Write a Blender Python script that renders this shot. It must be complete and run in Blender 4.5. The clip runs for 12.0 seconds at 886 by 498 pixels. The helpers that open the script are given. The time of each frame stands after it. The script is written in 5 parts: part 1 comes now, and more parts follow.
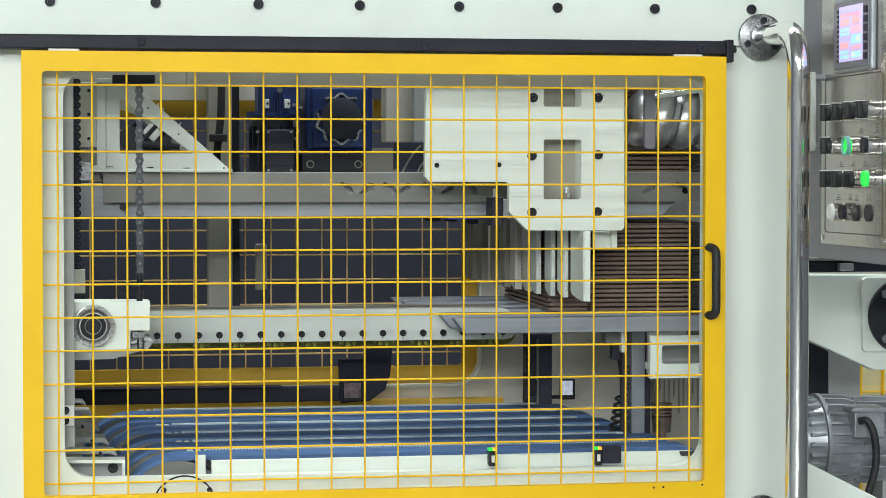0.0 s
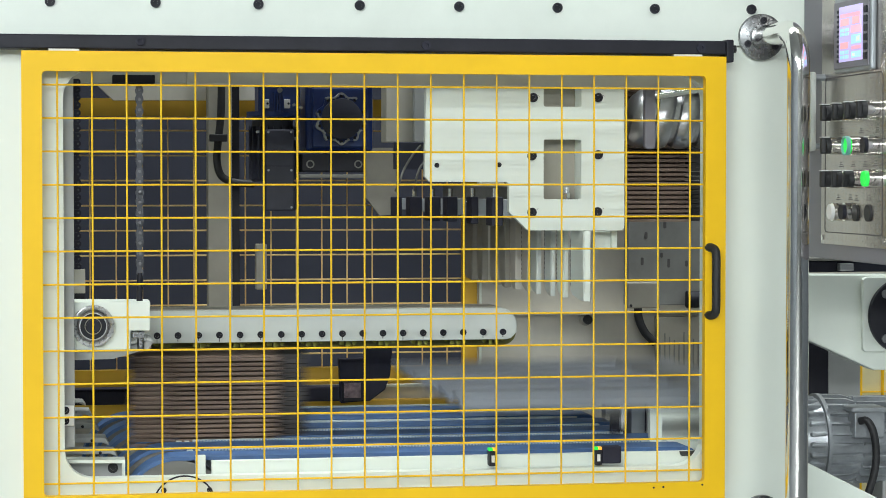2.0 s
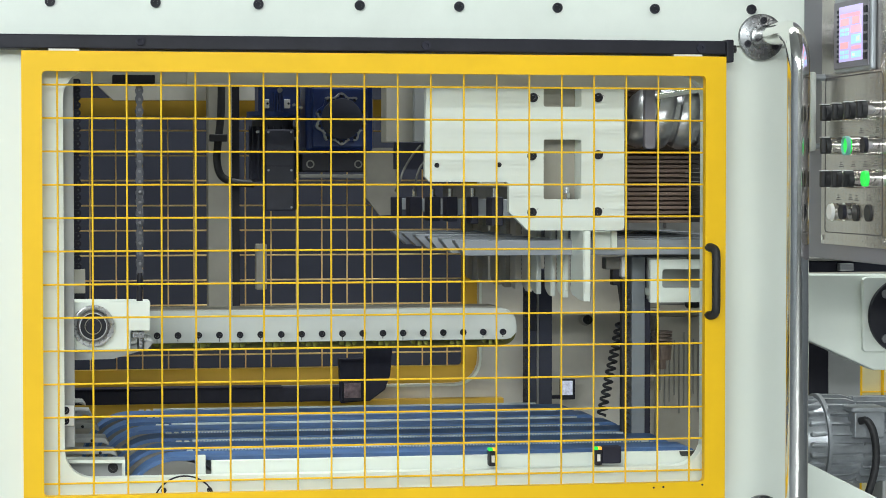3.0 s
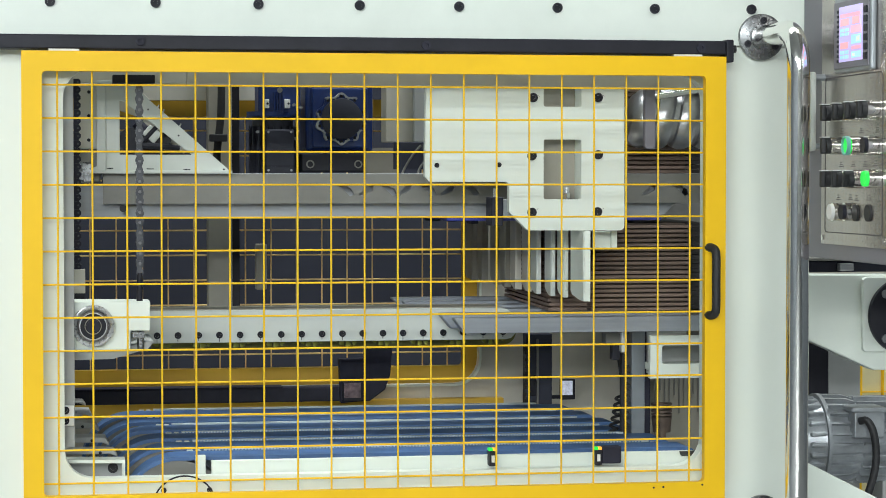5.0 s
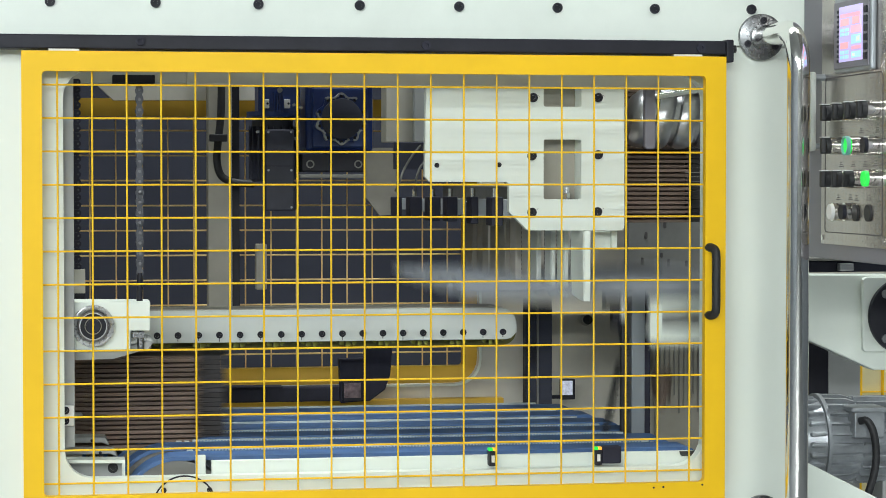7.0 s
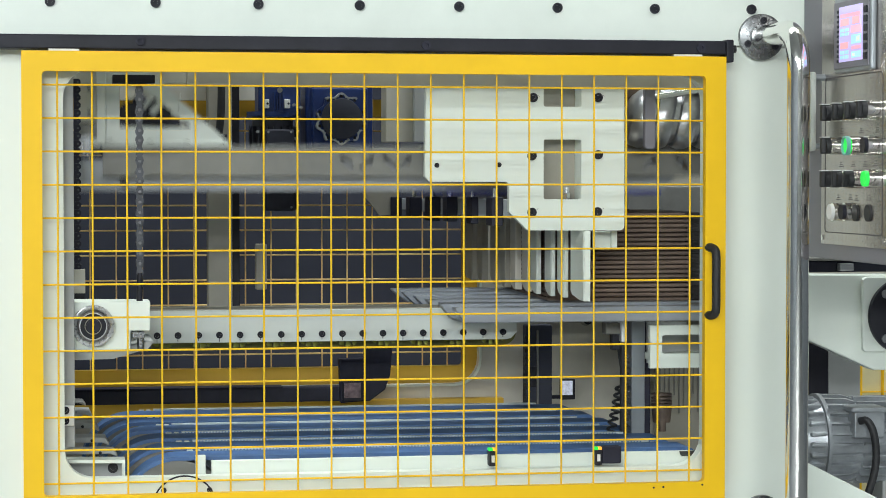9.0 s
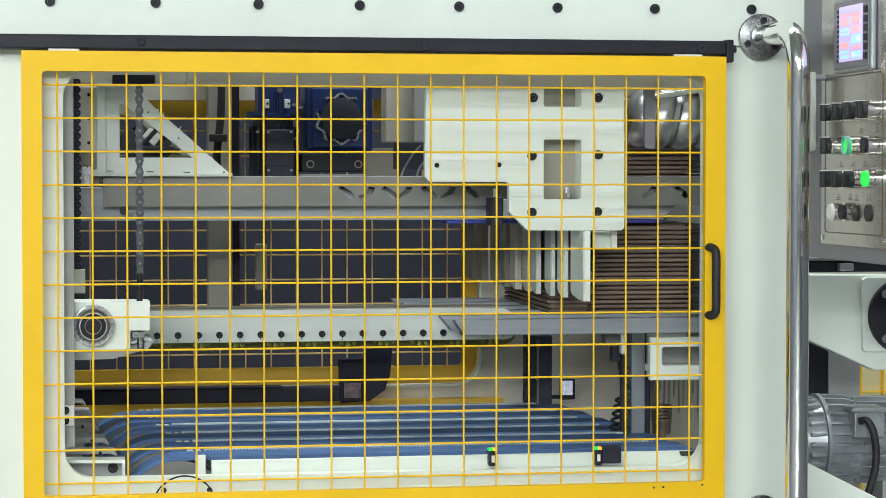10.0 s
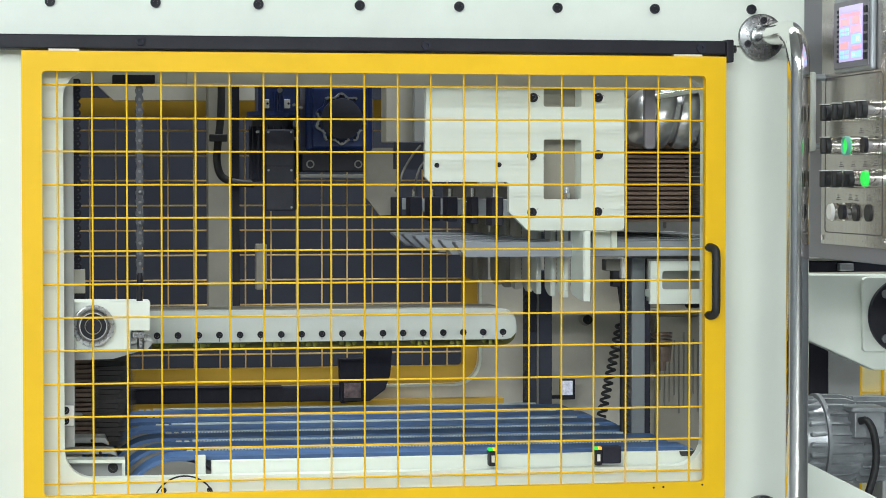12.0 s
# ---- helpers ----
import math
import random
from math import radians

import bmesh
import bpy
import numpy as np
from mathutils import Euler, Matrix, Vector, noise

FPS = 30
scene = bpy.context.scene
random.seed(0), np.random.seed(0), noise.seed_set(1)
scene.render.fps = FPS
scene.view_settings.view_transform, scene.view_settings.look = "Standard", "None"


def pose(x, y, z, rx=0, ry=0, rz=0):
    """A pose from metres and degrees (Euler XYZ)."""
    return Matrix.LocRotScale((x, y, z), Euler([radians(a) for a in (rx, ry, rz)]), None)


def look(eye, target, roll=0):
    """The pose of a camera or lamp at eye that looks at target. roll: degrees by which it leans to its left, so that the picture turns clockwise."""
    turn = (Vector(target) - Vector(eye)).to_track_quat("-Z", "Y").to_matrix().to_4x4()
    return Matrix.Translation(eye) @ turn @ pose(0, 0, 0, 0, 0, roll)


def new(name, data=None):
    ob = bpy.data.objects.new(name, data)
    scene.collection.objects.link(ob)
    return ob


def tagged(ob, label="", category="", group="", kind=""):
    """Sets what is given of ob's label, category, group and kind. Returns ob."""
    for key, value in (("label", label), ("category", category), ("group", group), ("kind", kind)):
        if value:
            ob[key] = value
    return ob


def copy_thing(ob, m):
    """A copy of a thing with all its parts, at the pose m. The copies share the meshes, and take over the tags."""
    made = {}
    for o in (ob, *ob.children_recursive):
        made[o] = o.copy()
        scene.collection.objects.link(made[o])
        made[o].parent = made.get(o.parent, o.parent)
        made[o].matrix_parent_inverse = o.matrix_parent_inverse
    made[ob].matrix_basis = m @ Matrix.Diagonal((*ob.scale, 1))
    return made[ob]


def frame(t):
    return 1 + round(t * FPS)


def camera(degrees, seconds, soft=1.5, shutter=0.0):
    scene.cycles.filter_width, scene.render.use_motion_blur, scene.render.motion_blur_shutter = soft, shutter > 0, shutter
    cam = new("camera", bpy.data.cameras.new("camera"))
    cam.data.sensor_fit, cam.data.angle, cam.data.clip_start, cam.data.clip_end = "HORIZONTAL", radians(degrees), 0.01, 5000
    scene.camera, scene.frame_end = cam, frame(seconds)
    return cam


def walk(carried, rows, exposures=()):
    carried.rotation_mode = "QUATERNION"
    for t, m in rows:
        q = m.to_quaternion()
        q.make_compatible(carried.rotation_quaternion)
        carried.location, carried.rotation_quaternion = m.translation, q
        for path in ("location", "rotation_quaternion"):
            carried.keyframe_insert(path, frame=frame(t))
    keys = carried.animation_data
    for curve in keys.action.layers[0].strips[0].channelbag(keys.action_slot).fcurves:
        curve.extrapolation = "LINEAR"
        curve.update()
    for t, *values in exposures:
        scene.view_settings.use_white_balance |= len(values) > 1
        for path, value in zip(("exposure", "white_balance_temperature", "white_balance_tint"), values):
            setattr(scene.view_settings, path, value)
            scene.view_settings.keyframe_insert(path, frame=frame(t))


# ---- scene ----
# ---- camera ----
cam = camera(22.18, 12.0, soft=0.5, shutter=0.6)
EYE, AIM = (0.0083, -3.4351, 1.4823), (0.5712, -0.0838, 1.3735)
walk(cam, [(0, look(EYE, AIM)), (12, look(EYE, AIM))], exposures=[(0, 0.0), (12, 0.0)])

# ---- light: the hall's unseen ceiling lamps and two added fill lamps ----
world = bpy.data.worlds.new("hall_air")
world.use_nodes = True
world.node_tree.nodes["Background"].inputs[0].default_value = (0.85, 0.93, 1.0, 1)
world.node_tree.nodes["Background"].inputs[1].default_value = 0.10
scene.world = world


def lamp(m, power, sx, sy, tint=(0.93, 1.0, 1.01)):
    data = bpy.data.lights.new("tube_light", "AREA")
    data.shape, data.size, data.size_y, data.energy, data.color = "RECTANGLE", sx, sy, power, tint
    ob = new("tube_light", data)
    ob.matrix_world = m
    return ob


# rows of long tilted luminaires down the hall, then two added fill lamps, over the machine and over the next unit: x,
# y, z, tilt, length, watts
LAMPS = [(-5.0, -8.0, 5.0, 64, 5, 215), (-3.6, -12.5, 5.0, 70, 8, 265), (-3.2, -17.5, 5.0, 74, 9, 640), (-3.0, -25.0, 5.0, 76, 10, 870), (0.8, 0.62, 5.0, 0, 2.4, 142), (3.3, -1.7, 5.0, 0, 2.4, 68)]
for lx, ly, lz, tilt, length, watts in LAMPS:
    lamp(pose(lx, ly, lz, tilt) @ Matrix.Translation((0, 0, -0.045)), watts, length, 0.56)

# ---- materials ----
def material(name, colour, rough=0.5, metal=0.0, vary=0.06, scale=9.0, bump=0.02, grain=140.0, streak=None, piece=0.0, glow=None, coat=0.0, spec=0.5):
    m = bpy.data.materials.new(name)
    m.use_nodes = True
    n, l = m.node_tree.nodes, m.node_tree.links
    b = n["Principled BSDF"]
    b.inputs["Metallic"].default_value = metal
    b.inputs["Coat Weight"].default_value = coat
    b.inputs["Specular IOR Level"].default_value = spec
    tc = n.new("ShaderNodeTexCoord")
    mp = n.new("ShaderNodeMapping")
    mp.inputs["Scale"].default_value = streak or (1, 1, 1)
    l.new(tc.outputs["Object"], mp.inputs["Vector"])
    big = n.new("ShaderNodeTexNoise")
    big.inputs["Scale"].default_value, big.inputs["Detail"].default_value, big.inputs["Roughness"].default_value = scale, 5, 0.62
    fine = n.new("ShaderNodeTexNoise")
    fine.inputs["Scale"].default_value, fine.inputs["Detail"].default_value = grain, 3
    l.new(mp.outputs[0], big.inputs["Vector"])
    l.new(mp.outputs[0], fine.inputs["Vector"])
    ramp = n.new("ShaderNodeValToRGB")
    ramp.color_ramp.elements[0].position, ramp.color_ramp.elements[1].position = 0.3, 0.72
    ramp.color_ramp.elements[0].color = (*[max(0, c * (1 - vary * 1.6)) for c in colour], 1)
    ramp.color_ramp.elements[1].color = (*[min(1, c * (1 + vary)) for c in colour], 1)
    l.new(big.outputs["Fac"], ramp.inputs["Fac"])
    out = ramp.outputs["Color"]
    if piece:
        info = n.new("ShaderNodeObjectInfo")
        hsv = n.new("ShaderNodeHueSaturation")
        ma = n.new("ShaderNodeMapRange")
        ma.inputs["To Min"].default_value, ma.inputs["To Max"].default_value = 1 - piece, 1 + piece
        l.new(info.outputs["Random"], ma.inputs["Value"])
        l.new(ma.outputs[0], hsv.inputs["Value"])
        l.new(out, hsv.inputs["Color"])
        out = hsv.outputs["Color"]
    l.new(out, b.inputs["Base Color"])
    rr = n.new("ShaderNodeMapRange")
    rr.inputs["To Min"].default_value, rr.inputs["To Max"].default_value = max(0.02, rough - 0.09), min(1, rough + 0.09)
    l.new(fine.outputs["Fac"], rr.inputs["Value"])
    l.new(rr.outputs[0], b.inputs["Roughness"])
    if bump:
        bp = n.new("ShaderNodeBump")
        bp.inputs["Strength"].default_value, bp.inputs["Distance"].default_value = bump, 0.002
        l.new(fine.outputs["Fac"], bp.inputs["Height"])
        l.new(bp.outputs["Normal"], b.inputs["Normal"])
    if glow:
        b.inputs["Emission Color"].default_value = (*glow[0], 1)
        b.inputs["Emission Strength"].default_value = glow[1]
    return m


CREAM = material("cream_enamel", (0.77, 0.82, 0.745), 0.38, vary=0.025, scale=3, bump=0.05, grain=420)
CREAM2 = material("cream_enamel_plate", (0.77, 0.82, 0.75), 0.42, vary=0.03, scale=7, bump=0.05, grain=400)
# greyer copy of the cream: shade on deeper parts, plain grey on small ones
CREAM3 = material("grey_and_shaded_cream", (0.60, 0.63, 0.59), 0.5, vary=0.06, scale=6, bump=0.06, grain=380)
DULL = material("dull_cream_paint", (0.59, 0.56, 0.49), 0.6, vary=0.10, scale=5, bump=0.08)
GREYP = material("grey_primer", (0.42, 0.43, 0.42), 0.5, vary=0.10, scale=6)
YELLOW = material("yellow_enamel", (0.93, 0.555, 0.010), 0.45, spec=0.25, vary=0.04, scale=5, bump=0.05, grain=300)
WIREY = material("yellow_wire_coating", (0.92, 0.57, 0.02), 0.4, spec=0.35, vary=0.06, scale=30)
# the door yellow set darker, for the dim light at the rear
REARY = material("darkened_yellow_enamel", (0.68, 0.405, 0.04), 0.45, vary=0.12, scale=4)
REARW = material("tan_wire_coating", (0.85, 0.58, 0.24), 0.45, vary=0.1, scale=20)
BLACK = material("black_anodised", (0.018, 0.018, 0.026), 0.5, spec=0.25, vary=0.2, scale=12)
RUBBER = material("black_rubber", (0.018, 0.018, 0.02), 0.6, vary=0.2, scale=20)
NAVY = material("dark_cable_track", (0.024, 0.024, 0.040), 0.55, spec=0.25, vary=0.25, scale=14)
CHROME = material("polished_stainless", (0.86, 0.85, 0.82), 0.085, metal=1.0, vary=0.05, scale=8, bump=0.01, grain=60)
DARKST = material("dark_bearing_steel", (0.20, 0.205, 0.21), 0.28, metal=0.9, vary=0.15, scale=20)
STEEL = material("brushed_steel", (0.36, 0.365, 0.37), 0.34, metal=0.8, vary=0.12, scale=10, streak=(1, 1, 30), bump=0.04)
PANELS = material("brushed_panel", (0.45, 0.41, 0.385), 0.22, metal=0.9, vary=0.10, scale=10, streak=(1, 25, 1), bump=0.05)
ALU = material("milled_aluminium", (0.325, 0.34, 0.36), 0.5, metal=0.15, vary=0.10, scale=8, streak=(0.4, 6, 6), bump=0.05)
ALUD = material("dull_aluminium", (0.19, 0.186, 0.17), 0.5, metal=0.25, vary=0.14, scale=7, bump=0.06)
FORKM = material("grey_anodised", (0.28, 0.30, 0.335), 0.42, metal=0.4, vary=0.12, scale=8, streak=(0.4, 6, 6), bump=0.05)
ZINC = material("zinc_link", (0.062, 0.066, 0.078), 0.45, metal=0.2, vary=0.2, scale=60, piece=0.2)
CHAINP = material("worn_chain_pin", (0.17, 0.17, 0.185), 0.5, metal=0.1, vary=0.2, scale=80)
BRASSY = material("dull_copper_fitting", (0.20, 0.145, 0.115), 0.45, metal=0.3, vary=0.2, scale=40)
BELT = material("blue_belt", (0.062, 0.140, 0.32), 0.5, vary=0.2, scale=16, bump=0.10, grain=300, piece=0.06)
TOOTH = material("pale_belt_rail", (0.47, 0.54, 0.57), 0.5, vary=0.25, scale=20)
PAD = material("blue_pad", (0.03, 0.04, 0.30), 0.5, vary=0.12, scale=14)
BLUEM = material("blue_gearbox_paint", (0.010, 0.032, 0.15), 0.35, vary=0.2, scale=12, bump=0.05)
BOARD = material("corrugated_board", (0.215, 0.153, 0.122), 0.85, vary=0.16, scale=16, bump=0.25, grain=260, piece=0.22)
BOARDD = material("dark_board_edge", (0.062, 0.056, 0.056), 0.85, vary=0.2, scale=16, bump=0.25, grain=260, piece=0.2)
LIME = material("lime_wheel", (0.34, 0.34, 0.035), 0.5, vary=0.15, scale=20)
SLATE = material("slate_console_paint", (0.205, 0.192, 0.222), 0.42, vary=0.05, scale=6, bump=0.08, grain=420)
CASTG = material("grey_cast_aluminium", (0.36, 0.385, 0.41), 0.45, metal=0.35, vary=0.14, scale=18, bump=0.1)
MOTORG = material("grey_motor_casting", (0.36, 0.38, 0.40), 0.36, metal=0.5, vary=0.2, scale=20, bump=0.12, piece=0.08)
TURNED = material("turned_steel", (0.58, 0.59, 0.60), 0.28, metal=0.55, vary=0.1, scale=30, bump=0.02)
PALEY = material("pale_yellow_paint", (0.76, 0.70, 0.40), 0.5, vary=0.06, scale=6)
PLATEG = material("dusty_grey_plate", (0.27, 0.268, 0.255), 0.5, vary=0.16, scale=9, bump=0.06)
WHITE = material("white_plastic", (0.78, 0.78, 0.76), 0.45, vary=0.05)
GREEN = material("green_lens", (0.02, 0.6, 0.05), 0.2, glow=((0.03, 0.75, 0.10), 0.75))
AMBERL = material("amber_lens", (0.8, 0.3, 0.03), 0.3, glow=((1.0, 0.45, 0.05), 0.9))
OLIVE = material("olive_belt", (0.19, 0.175, 0.035), 0.6, vary=0.2, scale=25)
POSTG = material("blue_grey_profile", (0.215, 0.235, 0.255), 0.45, metal=0.2, vary=0.1, scale=9)
MOTORD = material("dark_slate_motor_paint", (0.034, 0.036, 0.052), 0.5, spec=0.3, vary=0.2, scale=14)
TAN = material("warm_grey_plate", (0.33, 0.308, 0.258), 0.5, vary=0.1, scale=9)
DUCT = material("spiral_duct_steel", (0.50, 0.50, 0.51), 0.33, metal=1.0, vary=0.18, scale=18, bump=0.04)
LAMPOFF = material("teal_guard", (0.15, 0.42, 0.36), 0.35, vary=0.1)
INK = material("etched_ink", (0.10, 0.09, 0.09), 0.6, vary=0.05)
FLOOR = material("sealed_concrete", (0.33, 0.34, 0.34), 0.35, vary=0.12, scale=2, bump=0.05)
HALL = material("hall_plaster", (0.6, 0.61, 0.6), 0.8, vary=0.06, scale=1.5)
# for the unseen side walls, dark so the polished pipe reflects dark stripes
DARKWALL = material("dark_reflected_wall", (0.20, 0.22, 0.25), 0.6, vary=0.15, scale=1.5)
# dark tone of the dim room behind, also used on slate parts
HALLD = material("dark_slate_and_dim_room", (0.056, 0.060, 0.084), 0.6, spec=0.2, vary=0.12, scale=2)
TUBE = material("tube_diffuser", (0.9, 0.9, 0.9), 0.4, glow=((0.95, 1.0, 0.95), 3.0))
SCREENS = [material("screen_" + n, c, 0.2, vary=0.02, bump=0, glow=(c, 0.5)) for n, c in
           (("pink", (0.90, 0.45, 0.58)), ("lilac", (0.60, 0.52, 0.88)), ("orange", (0.95, 0.45, 0.50)), ("sky", (0.45, 0.74, 0.98)), ("lemon", (0.80, 0.80, 0.45)))]


# ---- building blocks ----
ORIGIN = {}


def thing(name, label, category, origin=(0, 0, 0), group="", kind=""):
    ob = new(name)
    ob.location = origin
    ORIGIN[ob] = Vector(origin)
    return tagged(ob, label, category, group, kind)


def part(name, bm, mat, parent, label="", smooth=False):
    """One mesh under a thing or a part; bm is in world coordinates."""
    o = ORIGIN[parent]
    bmesh.ops.translate(bm, vec=-o, verts=bm.verts)
    bmesh.ops.recalc_face_normals(bm, faces=bm.faces)
    me = bpy.data.meshes.new(name)
    bm.to_mesh(me)
    bm.free()
    me.materials.append(mat)
    if smooth:
        for p in me.polygons:
            p.use_smooth = True
        me.set_sharp_from_angle(angle=radians(38))
    ob = new(name, me)
    ob.parent = parent
    ORIGIN[ob] = o
    return tagged(ob, label) if label else ob


def again(ob, name, dx=0, dy=0, dz=0):
    """A like piece on the same mesh, shifted."""
    c = new(name, ob.data)
    c.parent = ob.parent
    c.location = ob.location + Vector((dx, dy, dz))
    return c


def solid(name, bm, mat, label, category, kind="", group="", smooth=False):
    """A thing of one mesh."""
    bmesh.ops.recalc_face_normals(bm, faces=bm.faces)
    me = bpy.data.meshes.new(name)
    bm.to_mesh(me)
    bm.free()
    me.materials.append(mat)
    if smooth:
        for p in me.polygons:
            p.use_smooth = True
        me.set_sharp_from_angle(angle=radians(38))
    ob = new(name, me)
    ORIGIN[ob] = Vector((0, 0, 0))
    return tagged(ob, label, category, group, kind)


def box(x0, x1, z0, z1, y0, y1, bevel=0.0015, bm=None):
    out = bm or bmesh.new()
    vs = [out.verts.new((x, y, z)) for x in (x0, x1) for y in (y0, y1) for z in (z0, z1)]
    fs = [out.faces.new([vs[i] for i in q]) for q in ((0, 1, 3, 2), (4, 6, 7, 5), (0, 4, 5, 1), (2, 3, 7, 6), (0, 2, 6, 4), (1, 5, 7, 3))]
    if bevel:
        es = list({e for f in fs for e in f.edges})
        bmesh.ops.bevel(out, geom=es, offset=bevel, segments=2, affect="EDGES", profile=0.5)
    return out


def rounded(x0, x1, z0, z1, r, n=6):
    pts = []
    for cx, cz, a in ((x1 - r, z1 - r, 0), (x0 + r, z1 - r, 90), (x0 + r, z0 + r, 180), (x1 - r, z0 + r, 270)):
        for i in range(n + 1):
            t = radians(a + 90 * i / n)
            pts.append((cx + r * math.cos(t), cz + r * math.sin(t)))
    return pts


def disc(cx, cz, r, n=24):
    return [(cx + r * math.cos(2 * math.pi * i / n), cz + r * math.sin(2 * math.pi * i / n)) for i in range(n)]


def prism(outline, y0, y1, holes=(), bevel=0.0, axis="y", bm=None):
    """A plate: an outline in x and z (axis y), y and z (axis x) or x and y (axis z), with holes, between two depths."""
    out = bm or bmesh.new()

    def place(u, v, d):
        return (u, d, v) if axis == "y" else (d, u, v) if axis == "x" else (u, v, d)
    loops = []
    for pts in (outline, *holes):
        vs = [out.verts.new(place(u, v, y0)) for u, v in pts]
        loops.append([out.edges.new((vs[i], vs[(i + 1) % len(vs)])) for i in range(len(vs))])
    if holes:
        fill = bmesh.ops.triangle_fill(out, use_beauty=True, use_dissolve=False, edges=[e for lp in loops for e in lp])
        faces = [g for g in fill["geom"] if isinstance(g, bmesh.types.BMFace)]
    else:
        seq = [loops[0][0].verts[0]]
        for e in loops[0][:-1]:
            seq.append(e.other_vert(seq[-1]))
        faces = [out.faces.new(seq)]
    ext = bmesh.ops.extrude_face_region(out, geom=faces)
    vec = Vector(place(0, 0, y1 - y0))
    moved = [g for g in ext["geom"] if isinstance(g, bmesh.types.BMVert)]
    bmesh.ops.translate(out, vec=vec, verts=moved)
    if bevel:
        bmesh.ops.recalc_face_normals(out, faces=out.faces)
        es = [e for e in out.edges if len(e.link_faces) == 2 and e.calc_face_angle(0) > 0.9]
        bmesh.ops.bevel(out, geom=es, offset=bevel, segments=2, affect="EDGES", profile=0.5)
    return out


def rod(a, b, r, n=16, bm=None, r2=None):
    """A round bar from a to b."""
    out = bm or bmesh.new()
    a, b = Vector(a), Vector(b)
    turn = (b - a).to_track_quat("Z", "Y").to_matrix().to_4x4()
    bmesh.ops.create_cone(out, cap_ends=True, segments=n, radius1=r, radius2=r if r2 is None else r2, depth=(b - a).length,
                          matrix=Matrix.Translation((a + b) / 2) @ turn)
    return out


def ring(c, axis, r_out, r_in, depth, n=32, bm=None):
    """A ring about an axis; depth runs along it, centred at c."""
    out = bm or bmesh.new()
    turn = Vector(axis).to_track_quat("Z", "Y").to_matrix().to_4x4()
    m = Matrix.Translation(c) @ turn
    rows = []
    for r, h in ((r_out, -0.5), (r_out, 0.5), (r_in, 0.5), (r_in, -0.5)):
        rows.append([out.verts.new(m @ Vector((r * math.cos(2 * math.pi * i / n), r * math.sin(2 * math.pi * i / n), h * depth))) for i in range(n)])
    for k in range(4):
        for i in range(n):
            out.faces.new((rows[k][i], rows[k][(i + 1) % n], rows[(k + 1) % 4][(i + 1) % n], rows[(k + 1) % 4][i]))
    return out


def tube(path, r, n=12, bm=None):
    """A bent pipe or cable along a list of points, rounded by a Catmull-Rom line."""
    out = bm or bmesh.new()
    ps = [Vector(p) for p in path]
    ps = [2 * ps[0] - ps[1], *ps, 2 * ps[-1] - ps[-2]]
    line = []
    for i in range(1, len(ps) - 2):
        p0, p1, p2, p3 = ps[i - 1:i + 3]
        for k in range(6):
            t = k / 6
            line.append(0.5 * (2 * p1 + (p2 - p0) * t + (2 * p0 - 5 * p1 + 4 * p2 - p3) * t * t + (3 * p1 - p0 - 3 * p2 + p3) * t ** 3))
    line.append(ps[-2])
    prev, u = None, None
    for i, p in enumerate(line):
        d = (line[min(i + 1, len(line) - 1)] - line[max(i - 1, 0)]).normalized()
        if u is None:
            u = d.orthogonal().normalized()
        u = (u - d * u.dot(d)).normalized()
        w = d.cross(u)
        row = [out.verts.new(p + r * (u * math.cos(2 * math.pi * k / n) + w * math.sin(2 * math.pi * k / n))) for k in range(n)]
        if prev:
            for k in range(n):
                out.faces.new((prev[k], prev[(k + 1) % n], row[(k + 1) % n], row[k]))
        else:
            out.faces.new(row)
        prev = row
    out.faces.new(prev)
    return out


def lathe(cx, cz, prof, n=48):
    """A turned part about an axis along y; prof is a list of (radius, y)."""
    out = bmesh.new()
    rows = [[out.verts.new((cx + r * math.cos(2 * math.pi * i / n), y, cz + r * math.sin(2 * math.pi * i / n))) for i in range(n)] for r, y in prof]
    for a, b in zip(rows, rows[1:]):
        for i in range(n):
            out.faces.new((a[i], a[(i + 1) % n], b[(i + 1) % n], b[i]))
    out.faces.new(rows[0]), out.faces.new(rows[-1])
    return out


def socket_bolt(name, parent, x, y, z, r, mat=None, label=""):
    """A socket-head bolt seen from the front: a ring head with a sunk hexagon."""
    bm = ring((x, y - r * 0.3, z), (0, 1, 0), r, r * 0.5, r * 0.6, 18)
    prism(disc(x, z, r * 0.52, 6), y - r * 0.12, y + 0.001, bm=bm)
    return part(name, bm, mat or BLACK, parent, label, smooth=True)


# ---- the hall ----
solid("floor", box(-9, 10, -0.1, 0, -28, 6, 0), FLOOR, "smooth grey sealed concrete factory floor", "floor", "structure")
solid("ceiling", box(-9, 10, 5.5, 5.6, -28, 6, 0), HALL, "plain pale factory ceiling", "ceiling", "structure")
solid("wall_south", box(-9, 10, 0, 5.5, -28.1, -28, 0), HALL, "plain pale factory wall", "wall", "structure")
solid("wall_north", box(-9, 10, 0, 5.5, 6, 6.1, 0), HALL, "plain pale factory wall", "wall", "structure")
# the two side walls are unseen; their dark colour shapes the pipe's reflections
solid("wall_west", box(-9.1, -9, 0, 5.5, -28, 6, 0), DARKWALL, "unseen hall wall, dark to stripe the pipe's reflections", "wall", "structure")
solid("wall_east", box(10, 10.1, 0, 5.5, -28, 6, 0), DARKWALL, "unseen hall wall, dark to stripe the pipe's reflections", "wall", "structure")
# added flat sheet whose dark colour replaces the dim room beyond the rear door
solid("backdrop", box(-2.2, 1.55, 0.0, 2.6, 2.0, 2.04, 0), HALLD, "flat dark sheet for the dim room behind the machine", "screen", "structure")
